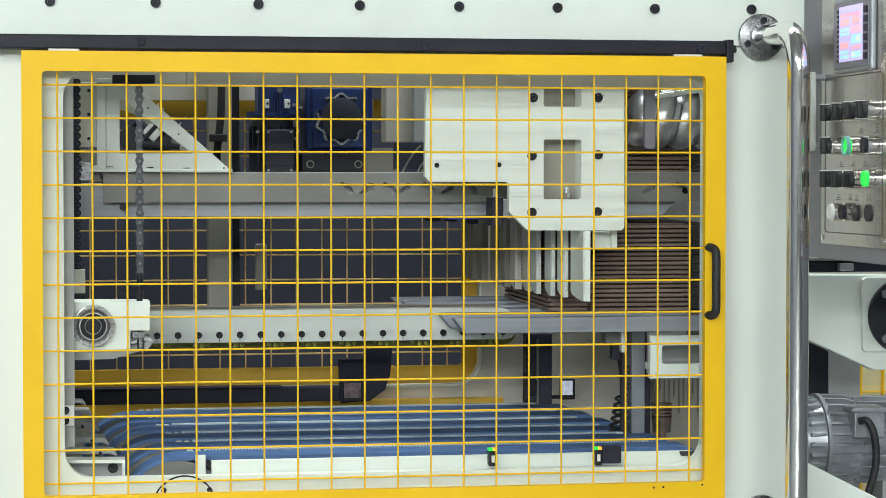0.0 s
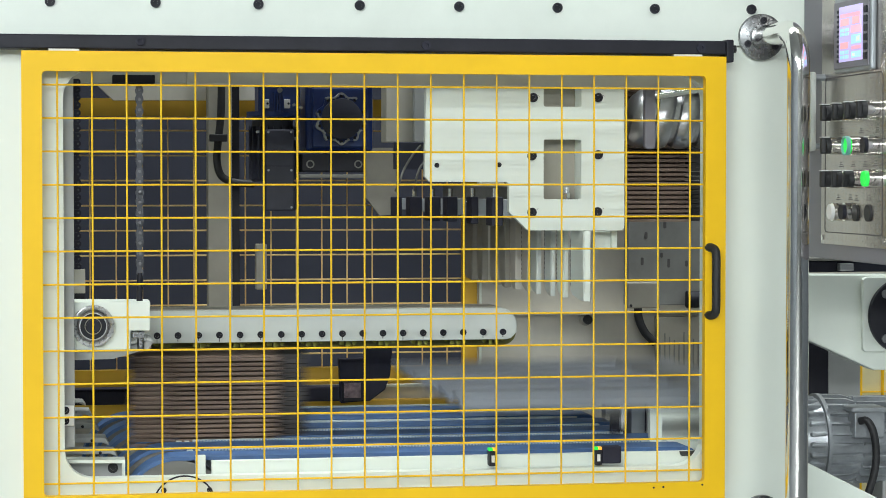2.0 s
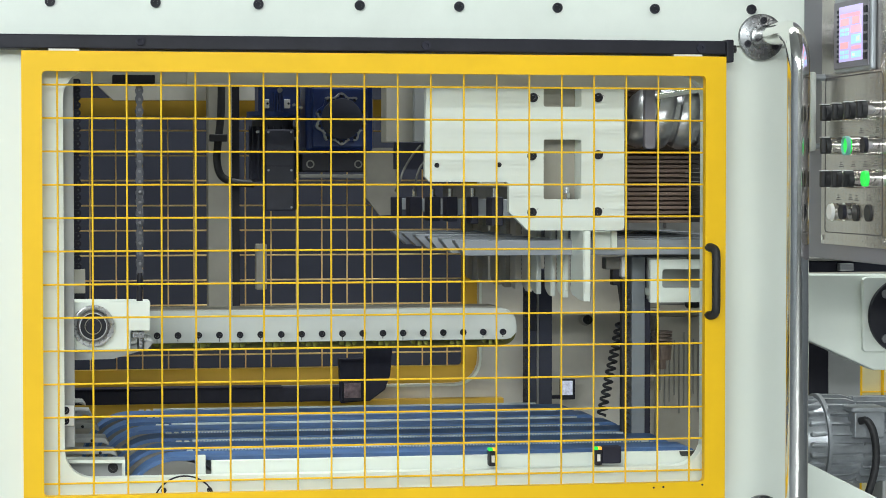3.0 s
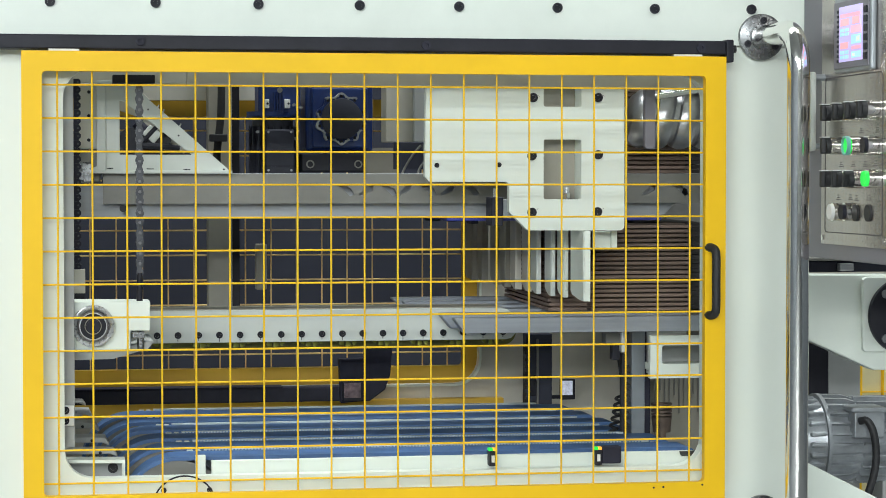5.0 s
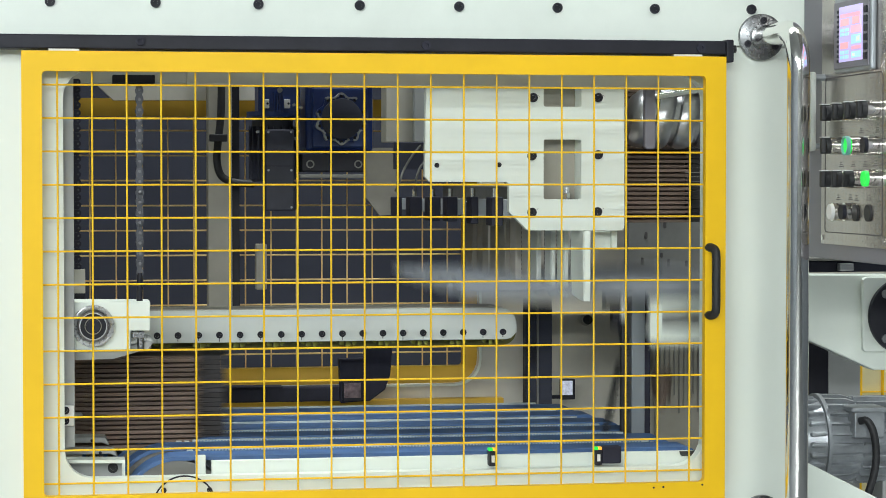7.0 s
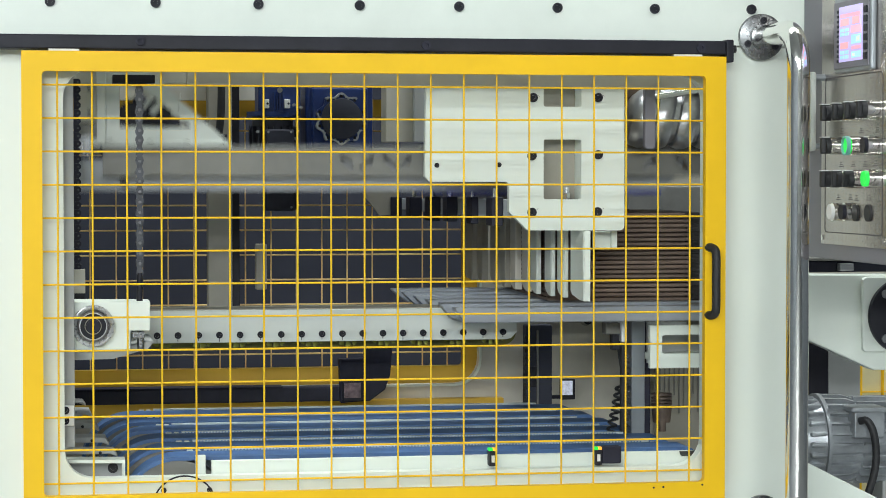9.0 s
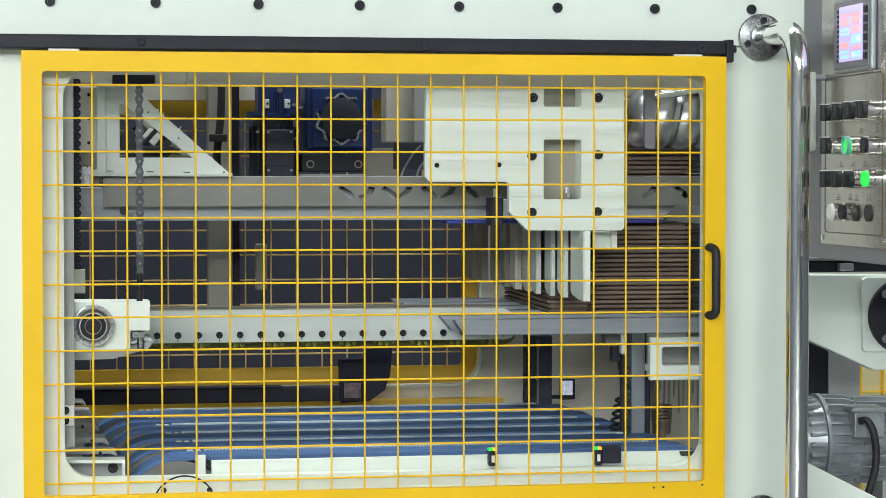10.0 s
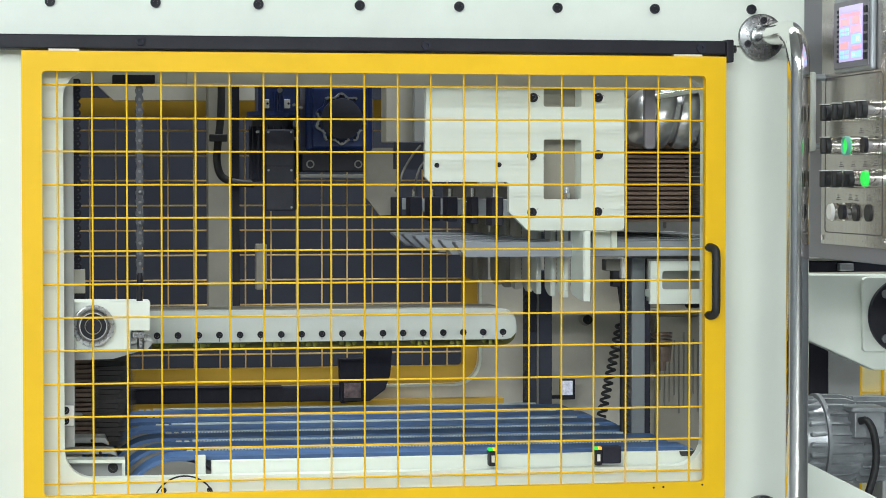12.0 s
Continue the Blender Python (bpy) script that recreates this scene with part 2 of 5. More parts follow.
# fixtures for all lamps of the list, the two added fill lamps too
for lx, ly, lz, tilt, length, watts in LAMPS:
    t = thing("ceiling_light", "white linear factory light, out of view, assumed on the ceiling", "light", (lx, ly, lz), "ceiling lights")
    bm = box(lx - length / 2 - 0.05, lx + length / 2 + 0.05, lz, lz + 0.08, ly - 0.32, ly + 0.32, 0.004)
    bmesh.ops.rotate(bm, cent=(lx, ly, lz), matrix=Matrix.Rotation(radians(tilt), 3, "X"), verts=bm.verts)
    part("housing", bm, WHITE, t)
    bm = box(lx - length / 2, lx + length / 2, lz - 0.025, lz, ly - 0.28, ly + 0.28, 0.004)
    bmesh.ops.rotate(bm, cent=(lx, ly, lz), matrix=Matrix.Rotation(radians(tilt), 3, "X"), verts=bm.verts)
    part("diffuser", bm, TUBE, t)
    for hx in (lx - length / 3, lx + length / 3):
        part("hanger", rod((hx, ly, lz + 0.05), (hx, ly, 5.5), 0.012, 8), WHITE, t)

# ---- front wall of the machine, with its rounded opening ----
XL, XR = -1.9, 1.1756
OX0, OX1, OZ0, OZ1 = 0.0085, 1.0117, 1.0228, 1.6448
RAILZ = 1.6872
wall = thing("wall_front", "cream enamelled steel machine side wall with rounded opening", "machine wall", (XL, 0.035, 0), kind="structure")
part("side_plate", prism([(XL, 0), (XR, 0), (XR, RAILZ), (XL, RAILZ)], 0.035, 0.06, [rounded(OX0, OX1, OZ0, OZ1, 0.043)]), CREAM, wall)
upper = part("upper_plate", box(XL, XR + 0.002, RAILZ + 0.002, 2.2, 0.031, 0.06, 0.002), CREAM2, wall)
for bx, bz in ((-0.0101, 1.7463), (0.1479, 1.7465), (0.3041, 1.7459), (0.4600, 1.7460), (0.6155, 1.7461), (0.7716, 1.7462), (0.9282, 1.7463), (1.0861, 1.7473)):
    socket_bolt("bolt", upper, bx, 0.031, bz, 0.0078)
part("end_plate", box(XL, XL + 0.02, 0.0, 2.2, 0.061, 1.059, 0.001), CREAM2, wall)
# round cover let into the lower wall
CX, CZ = (0.1893, 0.9749)
cov = part("round_cover", prism(disc(CX, CZ, 0.0475, 40), 0.033, 0.036), CREAM2, wall)
part("cover_joint", ring((CX, 0.034, CZ), (0, 1, 0), 0.0500, 0.0477, 0.003, 40), BLACK, wall)
for bx, bz in ((0.1576, 1.0026), (0.2274, 1.0018)):
    socket_bolt("bolt", wall, bx, 0.033, bz, 0.0042)

# ---- door rail ----
rail = thing("door_rail", "black anodised sliding door rail along the wall", "rail", (XL, 0.0, RAILZ))
RZ0, RZ1 = 1.6731, 1.6946
RX1 = 1.0326
part("track", box(XL, RX1, RZ0, RZ1, -0.012, 0.031, 0.002), BLACK, rail)
part("end_stop", box(RX1, RX1 + 0.012, RZ0 - 0.012, RZ1 + 0.002, -0.015, 0.031, 0.002), BLACK, rail)
part("stop_bolt", rod((RX1 + 0.012, 0.0, RZ1 - 0.012), (RX1 + 0.019, 0.0, RZ1 - 0.012), 0.006), RUBBER, rail)
for bx, bz in ((0.1232, 1.6856), (0.5571, 1.6828), (0.9915, 1.6832)):
    socket_bolt("screw", rail, bx, -0.012, bz, 0.007, NAVY)

# ---- yellow sliding mesh door ----
DX0, DX1, DZ0, DZ1 = -0.0524, 1.0320, 0.9702, 1.6698
IX0, IX1, IZ0, IZ1 = -0.0224, 0.9989, 1.0034, 1.6396
door = thing("sliding_door", "yellow enamelled sliding guard door with square wire mesh", "door", (DX0, 0, DZ0))
part("door_frame", prism([(DX0, DZ0), (DX1, DZ0), (DX1, DZ1), (DX0, DZ1)], -0.016, -0.0008, [rounded(IX0, IX1, IZ0, IZ1, 0.006, 3)]), YELLOW, door, "glossy yellow frame")
for hx, hz in ((0.0113, 1.6743), (0.9730, 1.6722)):
    part("hanger", box(hx - 0.024, hx + 0.022, hz - 0.008, hz + 0.004, -0.010, 0.010, 0.001), WHITE, door, "white plastic hanger")
for hx, hz in ((0.9167, 0.9961), (0.9322, 0.9967), (0.9953, 0.9988)):
    part("rivet", rod((hx, -0.0162, hz), (hx, -0.0175, hz), 0.0016, 8), BLACK, door)
PITX = 0.05149
for i in range(20):
    part("upright_wire", rod((i * PITX, 0, IZ0 - 0.01), (i * PITX, 0, IZ1 + 0.01), 0.0015, 8), WIREY, door, smooth=True)
for r in range(13):
    z = 1.62 - r * 0.05
    part("cross_wire", rod((IX0 - 0.01, 0.0034, z), (IX1 + 0.01, 0.0034, z), 0.0015, 8), WIREY, door, smooth=True)
HX, HZ0, HZ1 = 1.0101, 1.2616, 1.3755
part("handle", tube([(HX - 0.005, -0.013, HZ0 + 0.004), (HX - 0.004, -0.026, HZ0 + 0.004), (HX - 0.001, -0.036, HZ0 + 0.008), (HX, -0.039, HZ0 + 0.02), (HX, -0.039, HZ0 + 0.06), (HX, -0.039, HZ1 - 0.02),
                     (HX - 0.001, -0.036, HZ1 - 0.008), (HX - 0.004, -0.026, HZ1 - 0.004), (HX - 0.005, -0.013, HZ1 - 0.004)], 0.0068, 12), RUBBER, door, "black plastic pull handle", True)

# ---- polished handrail ----
hand = thing("handrail", "polished stainless handrail on round wall flanges", "handrail", (1.1012, 0.0310, 1.7036))
FX, FZ = (1.1012, 1.7036)
FX2, FZ2 = (1.1066, 0.9375)
for fx, fz in ((FX, FZ), (FX2, FZ2)):
    fl = part("flange", prism(disc(fx, fz, 0.0365, 40), 0.021, 0.032, bevel=0.0015), DARKST, hand, "polished grey round flange", True)
    for a in (85, 205, 325):
        socket_bolt("bolt", fl, fx + 0.026 * math.cos(radians(a)), 0.021, fz + 0.026 * math.sin(radians(a)), 0.0055)
    part("collar", ring((fx, 0.017, fz), (0, 1, 0), 0.0195, 0.0155, 0.010), DARKST, hand, smooth=True)
GY = -0.160
BEND = 0.056
corner = [(BEND * (1 - math.sin(radians(a))), BEND * (1 - math.cos(radians(a)))) for a in range(0, 91, 15)]
part("pipe", tube([(FX, 0.02, FZ), (FX, -0.02, FZ), (FX, -0.06, FZ)] + [(FX, GY + dy, FZ - dz) for dy, dz in corner] + [(FX, GY, FZ - 0.09), (FX, GY, FZ - 0.2), (FX, GY, FZ - 0.4),
                   (FX, GY, FZ2 + 0.2), (FX, GY, FZ2 + 0.09)] + [(FX, GY + dy, FZ2 + dz) for dy, dz in corner[::-1]] + [(FX, -0.06, FZ2), (FX, -0.02, FZ2), (FX, 0.02, FZ2)], 0.0172, 32), CHROME, hand, "mirror-polished pipe", True)

# ---- operator console: a cabinet on the wall whose face looks along the machine ----
KX = 1.173
con = thing("operator_console", "slate-grey operator console with buttons and touch screen", "control panel", (KX, 0.03, 1.355))
part("cabinet", box(KX, KX + 0.26, 1.355, 2.02, -0.44, 0.03, 0.003), SLATE, con)
PY0, PZ0 = (-0.0669, 1.3783)
PY1 = -0.352
plate = part("stainless_plate", box(KX - 0.003, KX, PZ0, 2.0, PY1, PY0, 0.0008), PANELS, con, "brushed stainless face plate")
for y in (PY0 - 0.008, PY1 + 0.010):
    part("screw", rod((KX - 0.0025, y, PZ0 + 0.010), (KX - 0.0045, y, PZ0 + 0.010), 0.0042, 12), CHROME, plate, smooth=True)
HY0, HZB = (-0.1484, 1.6378)
HY1 = HY0 - 0.160
hmi = part("touch_screen", box(KX - 0.012, KX - 0.003, HZB, HZB + 0.112, HY1, HY0, 0.003), CASTG, con, "grey-framed lit touch screen")
part("bezel", box(KX - 0.0145, KX - 0.0120, HZB + 0.006, HZB + 0.106, HY1 + 0.006, HY0 - 0.006, 0.001), SLATE, hmi)
SY0, SZ0, SY1, SZ1 = HY0 - 0.033, HZB + 0.0155, HY0 - 0.132, HZB + 0.0975
part("screen_glass", box(KX - 0.0160, KX - 0.0146, SZ0, SZ1, SY1, SY0, 0), SCREENS[1], hmi, "lit lilac screen")
# fields on the lit page: column, row, width, height on a 6 x 12 grid, tint
for gi, gk, gw, gh, tint in ((0.4, 0.6, 1, 0.8, 3), (1.6, 0.6, 1, 0.8, 3), (0.4, 1.6, 1, 0.8, 3), (1.6, 1.6, 1, 0.8, 3), (0.5, 2.8, 2.0, 1.4, 2), (3.4, 0.6, 2.4, 1.4, 3), (3.6, 0.9, 0.8, 0.7, 4), (3.4, 2.4, 2.4, 0.8, 0),
                             (3.3, 3.6, 2.5, 2.0, 3), (4.6, 4.0, 1.0, 1.2, 4), (0.4, 5.6, 1, 0.7, 3), (1.6, 5.6, 1, 0.7, 3), (0.4, 6.5, 1, 0.7, 3), (1.6, 6.5, 1, 0.7, 3), (3.2, 6.0, 2.6, 1.6, 0), (0.5, 7.8, 2.2, 1.5, 2), (3.6, 7.9, 1.8, 1.6, 2),
                             (0.4, 9.6, 5.2, 0.8, 0), (0.4, 10.7, 5.2, 0.9, 1)):
    ya, za = SY0 + (SY1 - SY0) * gi / 6, SZ0 + (SZ1 - SZ0) * gk / 12
    part("screen_field", box(KX - 0.0166, KX - 0.0161, za, za + (SZ1 - SZ0) * gh / 12, ya + (SY1 - SY0) * gw / 6, ya, 0), SCREENS[tint], hmi)
for k in range(6):
    za = SZ0 + 0.0135 * k
    part("key", box(KX - 0.017, KX - 0.0143, za, za + 0.010, HY1 + 0.008, HY1 + 0.020, 0.001), BLACK, hmi)
for k in range(11):
    za = SZ0 + 0.0074 * k
    part("edge_key", box(KX - 0.016, KX - 0.0143, za, za + 0.004, SY0 + 0.004, SY0 + 0.010, 0.0005), BLACK, hmi)
# engraved border and legends
EY0, EZ0 = (-0.0851, 1.3963)
EZ1 = EZ0 + 0.238
EY1 = PY1 + 0.018
part("engraved_border", prism(rounded(EY1, EY0, EZ0, EZ1, 0.008), KX - 0.0036, KX - 0.0028, [rounded(EY1 + 0.0016, EY0 - 0.0016, EZ0 + 0.0016, EZ1 - 0.0016, 0.007)], axis="x"), INK, plate)


def selector(y, z, length=0.020, head=0.010, tilt=0):
    ob = part("selector_switch", rod((KX - 0.003, y, z), (KX - 0.003 - length, y, z), 0.0135, 24), CHROME, con, "black selector knob on chrome collar", True)
    bm = prism(rounded(y - 0.0048, y + 0.0048, z - 0.0122, z + 0.0122, 0.003), KX - 0.006 - length - head, KX - 0.003 - length, axis="x", bevel=0.0012)
    if tilt:
        bmesh.ops.rotate(bm, cent=(KX, y, z), matrix=Matrix.Rotation(radians(tilt), 3, "X"), verts=bm.verts)
    rod((KX - 0.003 - length, y, z), (KX - length - head, y, z), 0.0124, 24, bm, 0.0112)
    part("knob", bm, RUBBER, ob, smooth=True)
    # white strip that paints the glint along the knob's upper edge
    part("pointer", box(KX - 0.0066 - length - head, KX - 0.004 - length, z + 0.0123, z + 0.0136, y - 0.0050, y + 0.0050, 0.0003), WHITE, ob, "white strip for the knob's edge glint")


def button(y, z, mat, label, length=0.014):
    ob = part("push_button", rod((KX - 0.003, y, z), (KX - 0.003 - length, y, z), 0.0138, 24), CHROME, con, label, True)
    part("cap", rod((KX - 0.003 - length, y, z), (KX - 0.008 - length, y, z), 0.0115, 24), mat, ob, smooth=True)


for y, z in ((-0.1594, 1.5785), (-0.2113, 1.5787), (-0.2641, 1.5789), (-0.3152, 1.5790)):
    selector(y, z)
ROW2 = (-0.1601, 1.5290), (-0.2435, 1.5278), (-0.3115, 1.5277)
selector(*ROW2[0])
button(*ROW2[1], GREEN, "lit green push button", 0.018)
part("button_guard", ring((KX - 0.026, ROW2[1][0], ROW2[1][1]), (1, 0, 0), 0.0142, 0.0122, 0.006, 24), LAMPOFF, con, "pale teal button guard", True)
button(*ROW2[2], BLACK, "black push button", 0.018)
ROW3 = (-0.1584, 1.4785), (-0.2104, 1.4786), (-0.2609, 1.4786), (-0.3053, 1.4795)
selector(*ROW3[0])
selector(*ROW3[1])
selector(*ROW3[2], tilt=30)
button(*ROW3[3], GREEN, "lit green push button", 0.014)
ROW4 = (-0.1465, 1.4287), (-0.1989, 1.4295), (-0.2258, 1.4283), (-0.2782, 1.4291)
button(*ROW4[0], WHITE, "white push button", 0.010)
button(*ROW4[1], BLACK, "black push button", 0.010)
for y, z in ROW4[2:]:
    part("blanking_cap", rod((KX - 0.003, y, z), (KX - 0.006, y, z), 0.0125, 24), RUBBER, con, "flat black blanking cap", True)
for row in (ROW2, ROW3, ROW4):
    for y, z in row:
        for lw, lz in ((0.006, 0.0215), (0.010, 0.0185), (0.004, 0.0250)):
            part("legend_bar", box(KX - 0.0036, KX - 0.0029, z + lz, z + lz + 0.0012, y - lw, y + lw * 0.8, 0), INK, plate)
GYA, GZA = (-0.0806, 1.5213)
GZB = GZA + 0.122
gx = KX - 0.026
grab = part("grab_handle", box(gx - 0.006, gx + 0.004, GZA, GZB, GYA - 0.020, GYA + 0.018, 0.004), CREAM3, con, "satin grey flat pull handle", True)
for z in (GZA + 0.008, GZB - 0.008):
    part("handle_post", rod((gx, GYA, z), (KX, GYA, z), 0.005, 12), CASTG, grab, smooth=True)

# ---- next machine unit beyond the wall's end ----
nxt = thing("swing_arm_bracket", "cream painted side bracket with black round flange", "machine bracket", (1.2786, 0.3000, 1.1484))
part("arm_plate", prism([(1.2433, 1.3147), (1.5303, 1.3125), (1.5315, 1.1447), (1.3941, 1.1467), (1.2783, 1.1983), (1.2437, 1.2124)], 0.30, 0.34, bevel=0.003), CREAM2, nxt)
bp = part("bearing_plate", prism(rounded(1.3694, 1.5180, 1.1794, 1.3090, 0.008), 0.288, 0.30, bevel=0.002), CREAM2, nxt)
FCX, FCZ = (1.4441, 1.2416)
bf = part("round_flange", prism(disc(FCX, FCZ, 0.067, 48), 0.276, 0.288, bevel=0.0015), BLACK, nxt, "black round bearing flange", True)
for a in (45, 135, 225, 315):
    socket_bolt("bolt", bf, FCX + 0.0545 * math.cos(radians(a)), 0.276, FCZ + 0.0545 * math.sin(radians(a)), 0.0075, STEEL)
top = thing("dark_crossbar", "dark slate crossbar with clamp above the bracket", "crossbar", (1.2879, 0.3300, 1.3180))
part("bar", box(1.2531, 1.5424, 1.3162, 1.3350, 0.33, 0.37), NAVY, top)
part("bar_lip", box(1.2498, 1.5383, 1.3364, 1.3413, 0.32, 0.37), ALUD, top)
part("clamp", box(1.3357, 1.3603, 1.3190, 1.3317, 0.31, 0.329), STEEL, top)
lowp = solid("lower_guard", prism([(1.2116, 1.0142), (1.2473, 0.9982), (1.4116, 0.9148), (1.30, 0.0), (1.14, 0.0)], 0.20, 0.215, bevel=0.002), CREAM2, "cream sloping lower guard plate", "guard plate")
# geared motor of that unit
mot = thing("electric_motor", "grey finned electric motor with terminal box", "motor", (1.3267, 0.4200, 0.9404))
MZ, MX0, MX1 = 1.0125, 1.3179, 1.6028
CXA = 1.3948
MY, MR = 0.42, 0.078
part("fan_cowl", rod((MX0 - 0.03, MY, MZ), (MX0 + 0.010, MY, MZ), MR * 0.80, 40, r2=MR * 0.97), MOTORG, mot, smooth=True)
for k in range(24):
    a = 2 * math.pi * k / 24
    bm = box(MX0 - 0.020, MX0 + 0.009, -0.004, 0.004, MR * 0.84, MR * 1.0, 0.003)
    bmesh.ops.rotate(bm, cent=(0, 0, 0), matrix=Matrix.Rotation(a, 3, "X"), verts=bm.verts)
    bmesh.ops.translate(bm, vec=(0, MY, MZ), verts=bm.verts)
    part("cowl_bar", bm, MOTORG, mot)
part("cowl_flange", ring((MX0 + 0.013, MY, MZ), (1, 0, 0), MR * 1.07, MR * 0.8, 0.007, 48), MOTORG, mot, smooth=True)
part("fin_drum", rod((MX0 + 0.016, MY, MZ), (CXA, MY, MZ), MR * 0.97, 40, r2=MR * 0.90), MOTORG, mot, smooth=True)
for k in range(26):
    a = 2 * math.pi * (k + 0.5) / 26
    bm = prism([(MX0 + 0.016, MR * 0.9), (MX0 + 0.016, MR * 1.06), (CXA - 0.022, MR * 1.05), (CXA - 0.004, MR * 0.98), (CXA, MR * 0.86)], -0.0021, 0.0021)
    bmesh.ops.rotate(bm, cent=(0, 0, 0), matrix=Matrix.Rotation(a, 3, "X"), verts=bm.verts)
    bmesh.ops.translate(bm, vec=(0, MY, MZ), verts=bm.verts)
    part("drum_fin", bm, MOTORG, mot)
part("motor_body", rod((CXA, MY, MZ), (MX1, MY, MZ), MR * 0.84, 40), MOTORG, mot, smooth=True)
for k in range(22):
    a = 2 * math.pi * k / 22
    bm = box(CXA, MX1, -0.0016, 0.0016, MR * 0.80, MR * 1.0, 0.0005)
    bmesh.ops.rotate(bm, cent=(0, 0, 0), matrix=Matrix.Rotation(a, 3, "X"), verts=bm.verts)
    bmesh.ops.translate(bm, vec=(0, MY, MZ), verts=bm.verts)
    part("cooling_fin", bm, MOTORG, mot)
part("pedestal", box(CXA + 0.05, MX1 - 0.02, 0.0, MZ - MR * 0.8, MY - 0.03, MY + 0.03, 0.003), GREYP, mot)
tb = part("terminal_box", box(1.3700, 1.4263, 1.0248, 1.0747, 0.33, 0.40, 0.003), MOTORG, mot)
part("box_lid", box(1.3639, 1.4284, 1.0703, 1.0793, 0.325, 0.405, 0.003), MOTORG, tb)
part("lifting_eye", ring((1.3744, 0.4200, 1.0853), (0, 1, 0), 0.0085, 0.005, 0.006, 20), MOTORG, mot, smooth=True)
part("power_cable", tube([(1.3780, 0.3250, 1.0559), (1.3878, 0.3150, 1.0568), (1.3974, 0.3100, 1.0374), (1.4027, 0.3100, 1.0027), (1.3999, 0.3100, 0.9682), (1.3897, 0.3100, 0.9338), (1.3796, 0.3100, 0.9044)], 0.0068, 10), RUBBER, mot, "black rubber cable", True)
solid("dark_pillar", box(1.3283, 1.4232, 0.8595, 1.2207, 0.62, 0.70), BLACK, "black steel pillar behind the motor", "pillar")
solid("grey_pillar", box(1.4691, 1.5334, 0.6165, 1.2115, 0.75, 0.80), GREYP, "grey painted pillar behind the motor", "pillar")
fp = thing("far_guard_panel", "pale yellow panel with yellow edge strips", "guard panel", (1.6222, 1.0000, 0.8450))
part("panel", box(1.6220, 1.8679, 0.5597, 1.1937, 1.0, 1.02), PALEY, fp, "pale yellow sheet")
part("edge_strip", box(1.6202, 1.6251, 0.5647, 1.1953, 0.99, 1.0, 0), YELLOW, fp)
part("edge_strip", box(1.6690, 1.6720, 0.5631, 1.1948, 0.99, 1.0, 0), YELLOW, fp)
part("edge_strip", box(1.6242, 1.7169, 1.0385, 1.0409, 0.992, 0.9985, 0), YELLOW, fp)
part("knob", rod((1.6727, 1.0000, 0.9773), (1.6615, 0.9700, 0.9807), 0.006), BLACK, fp, smooth=True)

# ---- rear wall of the machine, its opening and mesh door ----
RY = 1.06
RX0, RX1R, RZA, RZB = -0.0488, 0.8375, 1.0635, 1.6988
rear = thing("wall_rear", "dull cream rear machine wall with rounded opening", "machine wall", (XL, RY, 0), kind="structure")
part("rear_plate", prism([(XL, 0), (2.6, 0), (2.6, 2.2), (XL, 2.2)], RY, RY + 0.025, [rounded(RX0, RX1R, RZA, RZB, 0.05)]), DULL, rear)
part("opening_lip", prism(rounded(RX0 - 0.004, RX1R + 0.004, RZA - 0.004, RZB + 0.004, 0.053), RY - 0.006, RY - 0.0005, [rounded(RX0 + 0.0005, RX1R - 0.0005, RZA + 0.0005, RZB - 0.0005, 0.05)]), CREAM, rear)
rdoor = thing("rear_mesh_door", "yellow rear guard door in darkened enamel, with wire mesh", "door", (RX0, 1.113, RZA))
QX1, QZ0, QZ1 = 0.8120, 1.0967, 1.6021
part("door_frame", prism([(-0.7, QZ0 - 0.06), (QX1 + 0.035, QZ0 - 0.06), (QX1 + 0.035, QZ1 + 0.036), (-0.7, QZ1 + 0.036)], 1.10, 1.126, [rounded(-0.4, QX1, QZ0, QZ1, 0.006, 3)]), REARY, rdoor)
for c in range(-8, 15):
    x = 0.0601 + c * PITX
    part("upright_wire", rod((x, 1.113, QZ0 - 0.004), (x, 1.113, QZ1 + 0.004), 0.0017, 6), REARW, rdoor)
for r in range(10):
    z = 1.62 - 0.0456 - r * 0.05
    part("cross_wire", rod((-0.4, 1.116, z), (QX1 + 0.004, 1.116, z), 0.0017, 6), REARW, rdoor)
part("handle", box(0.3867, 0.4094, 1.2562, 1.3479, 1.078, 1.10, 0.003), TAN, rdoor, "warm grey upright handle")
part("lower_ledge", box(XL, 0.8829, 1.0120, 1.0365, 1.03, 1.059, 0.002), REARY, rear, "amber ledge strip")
part("knob_ring", ring((1.0570, RY - 0.004, 1.1910), (0, 1, 0), 0.0125, 0.0085, 0.008, 24), TAN, rear, "worn brown ring", True)
socket_bolt("knob", rear, 1.0603, RY - 0.009, 1.1910, 0.0095, RUBBER)
part("rail_stub", box(0.7569, 1.2983, 1.2029, 1.2075, 1.03, 1.059, 0), DULL, rear)

# roof strip under the top of the opening
solid("top_beam", box(XL, XR, 1.6369, 1.6971, 0.375, 0.455, 0.003), DULL, "dull cream top cross beam", "beam")
solid("top_shelf", box(0.1973, 1.0289, 1.6247, 1.6559, 0.085, 0.098, 0.002), DULL, "dull cream upper guide strip", "guide strip", "structure")
solid("rear_header", prism([(0.0616, 1.7153), (0.0614, 1.6717), (0.1045, 1.6304), (0.5007, 1.6324), (0.5009, 1.7190)], 1.0, 1.02, bevel=0.001), DULL, "dull cream header plate over the rear door", "header plate")

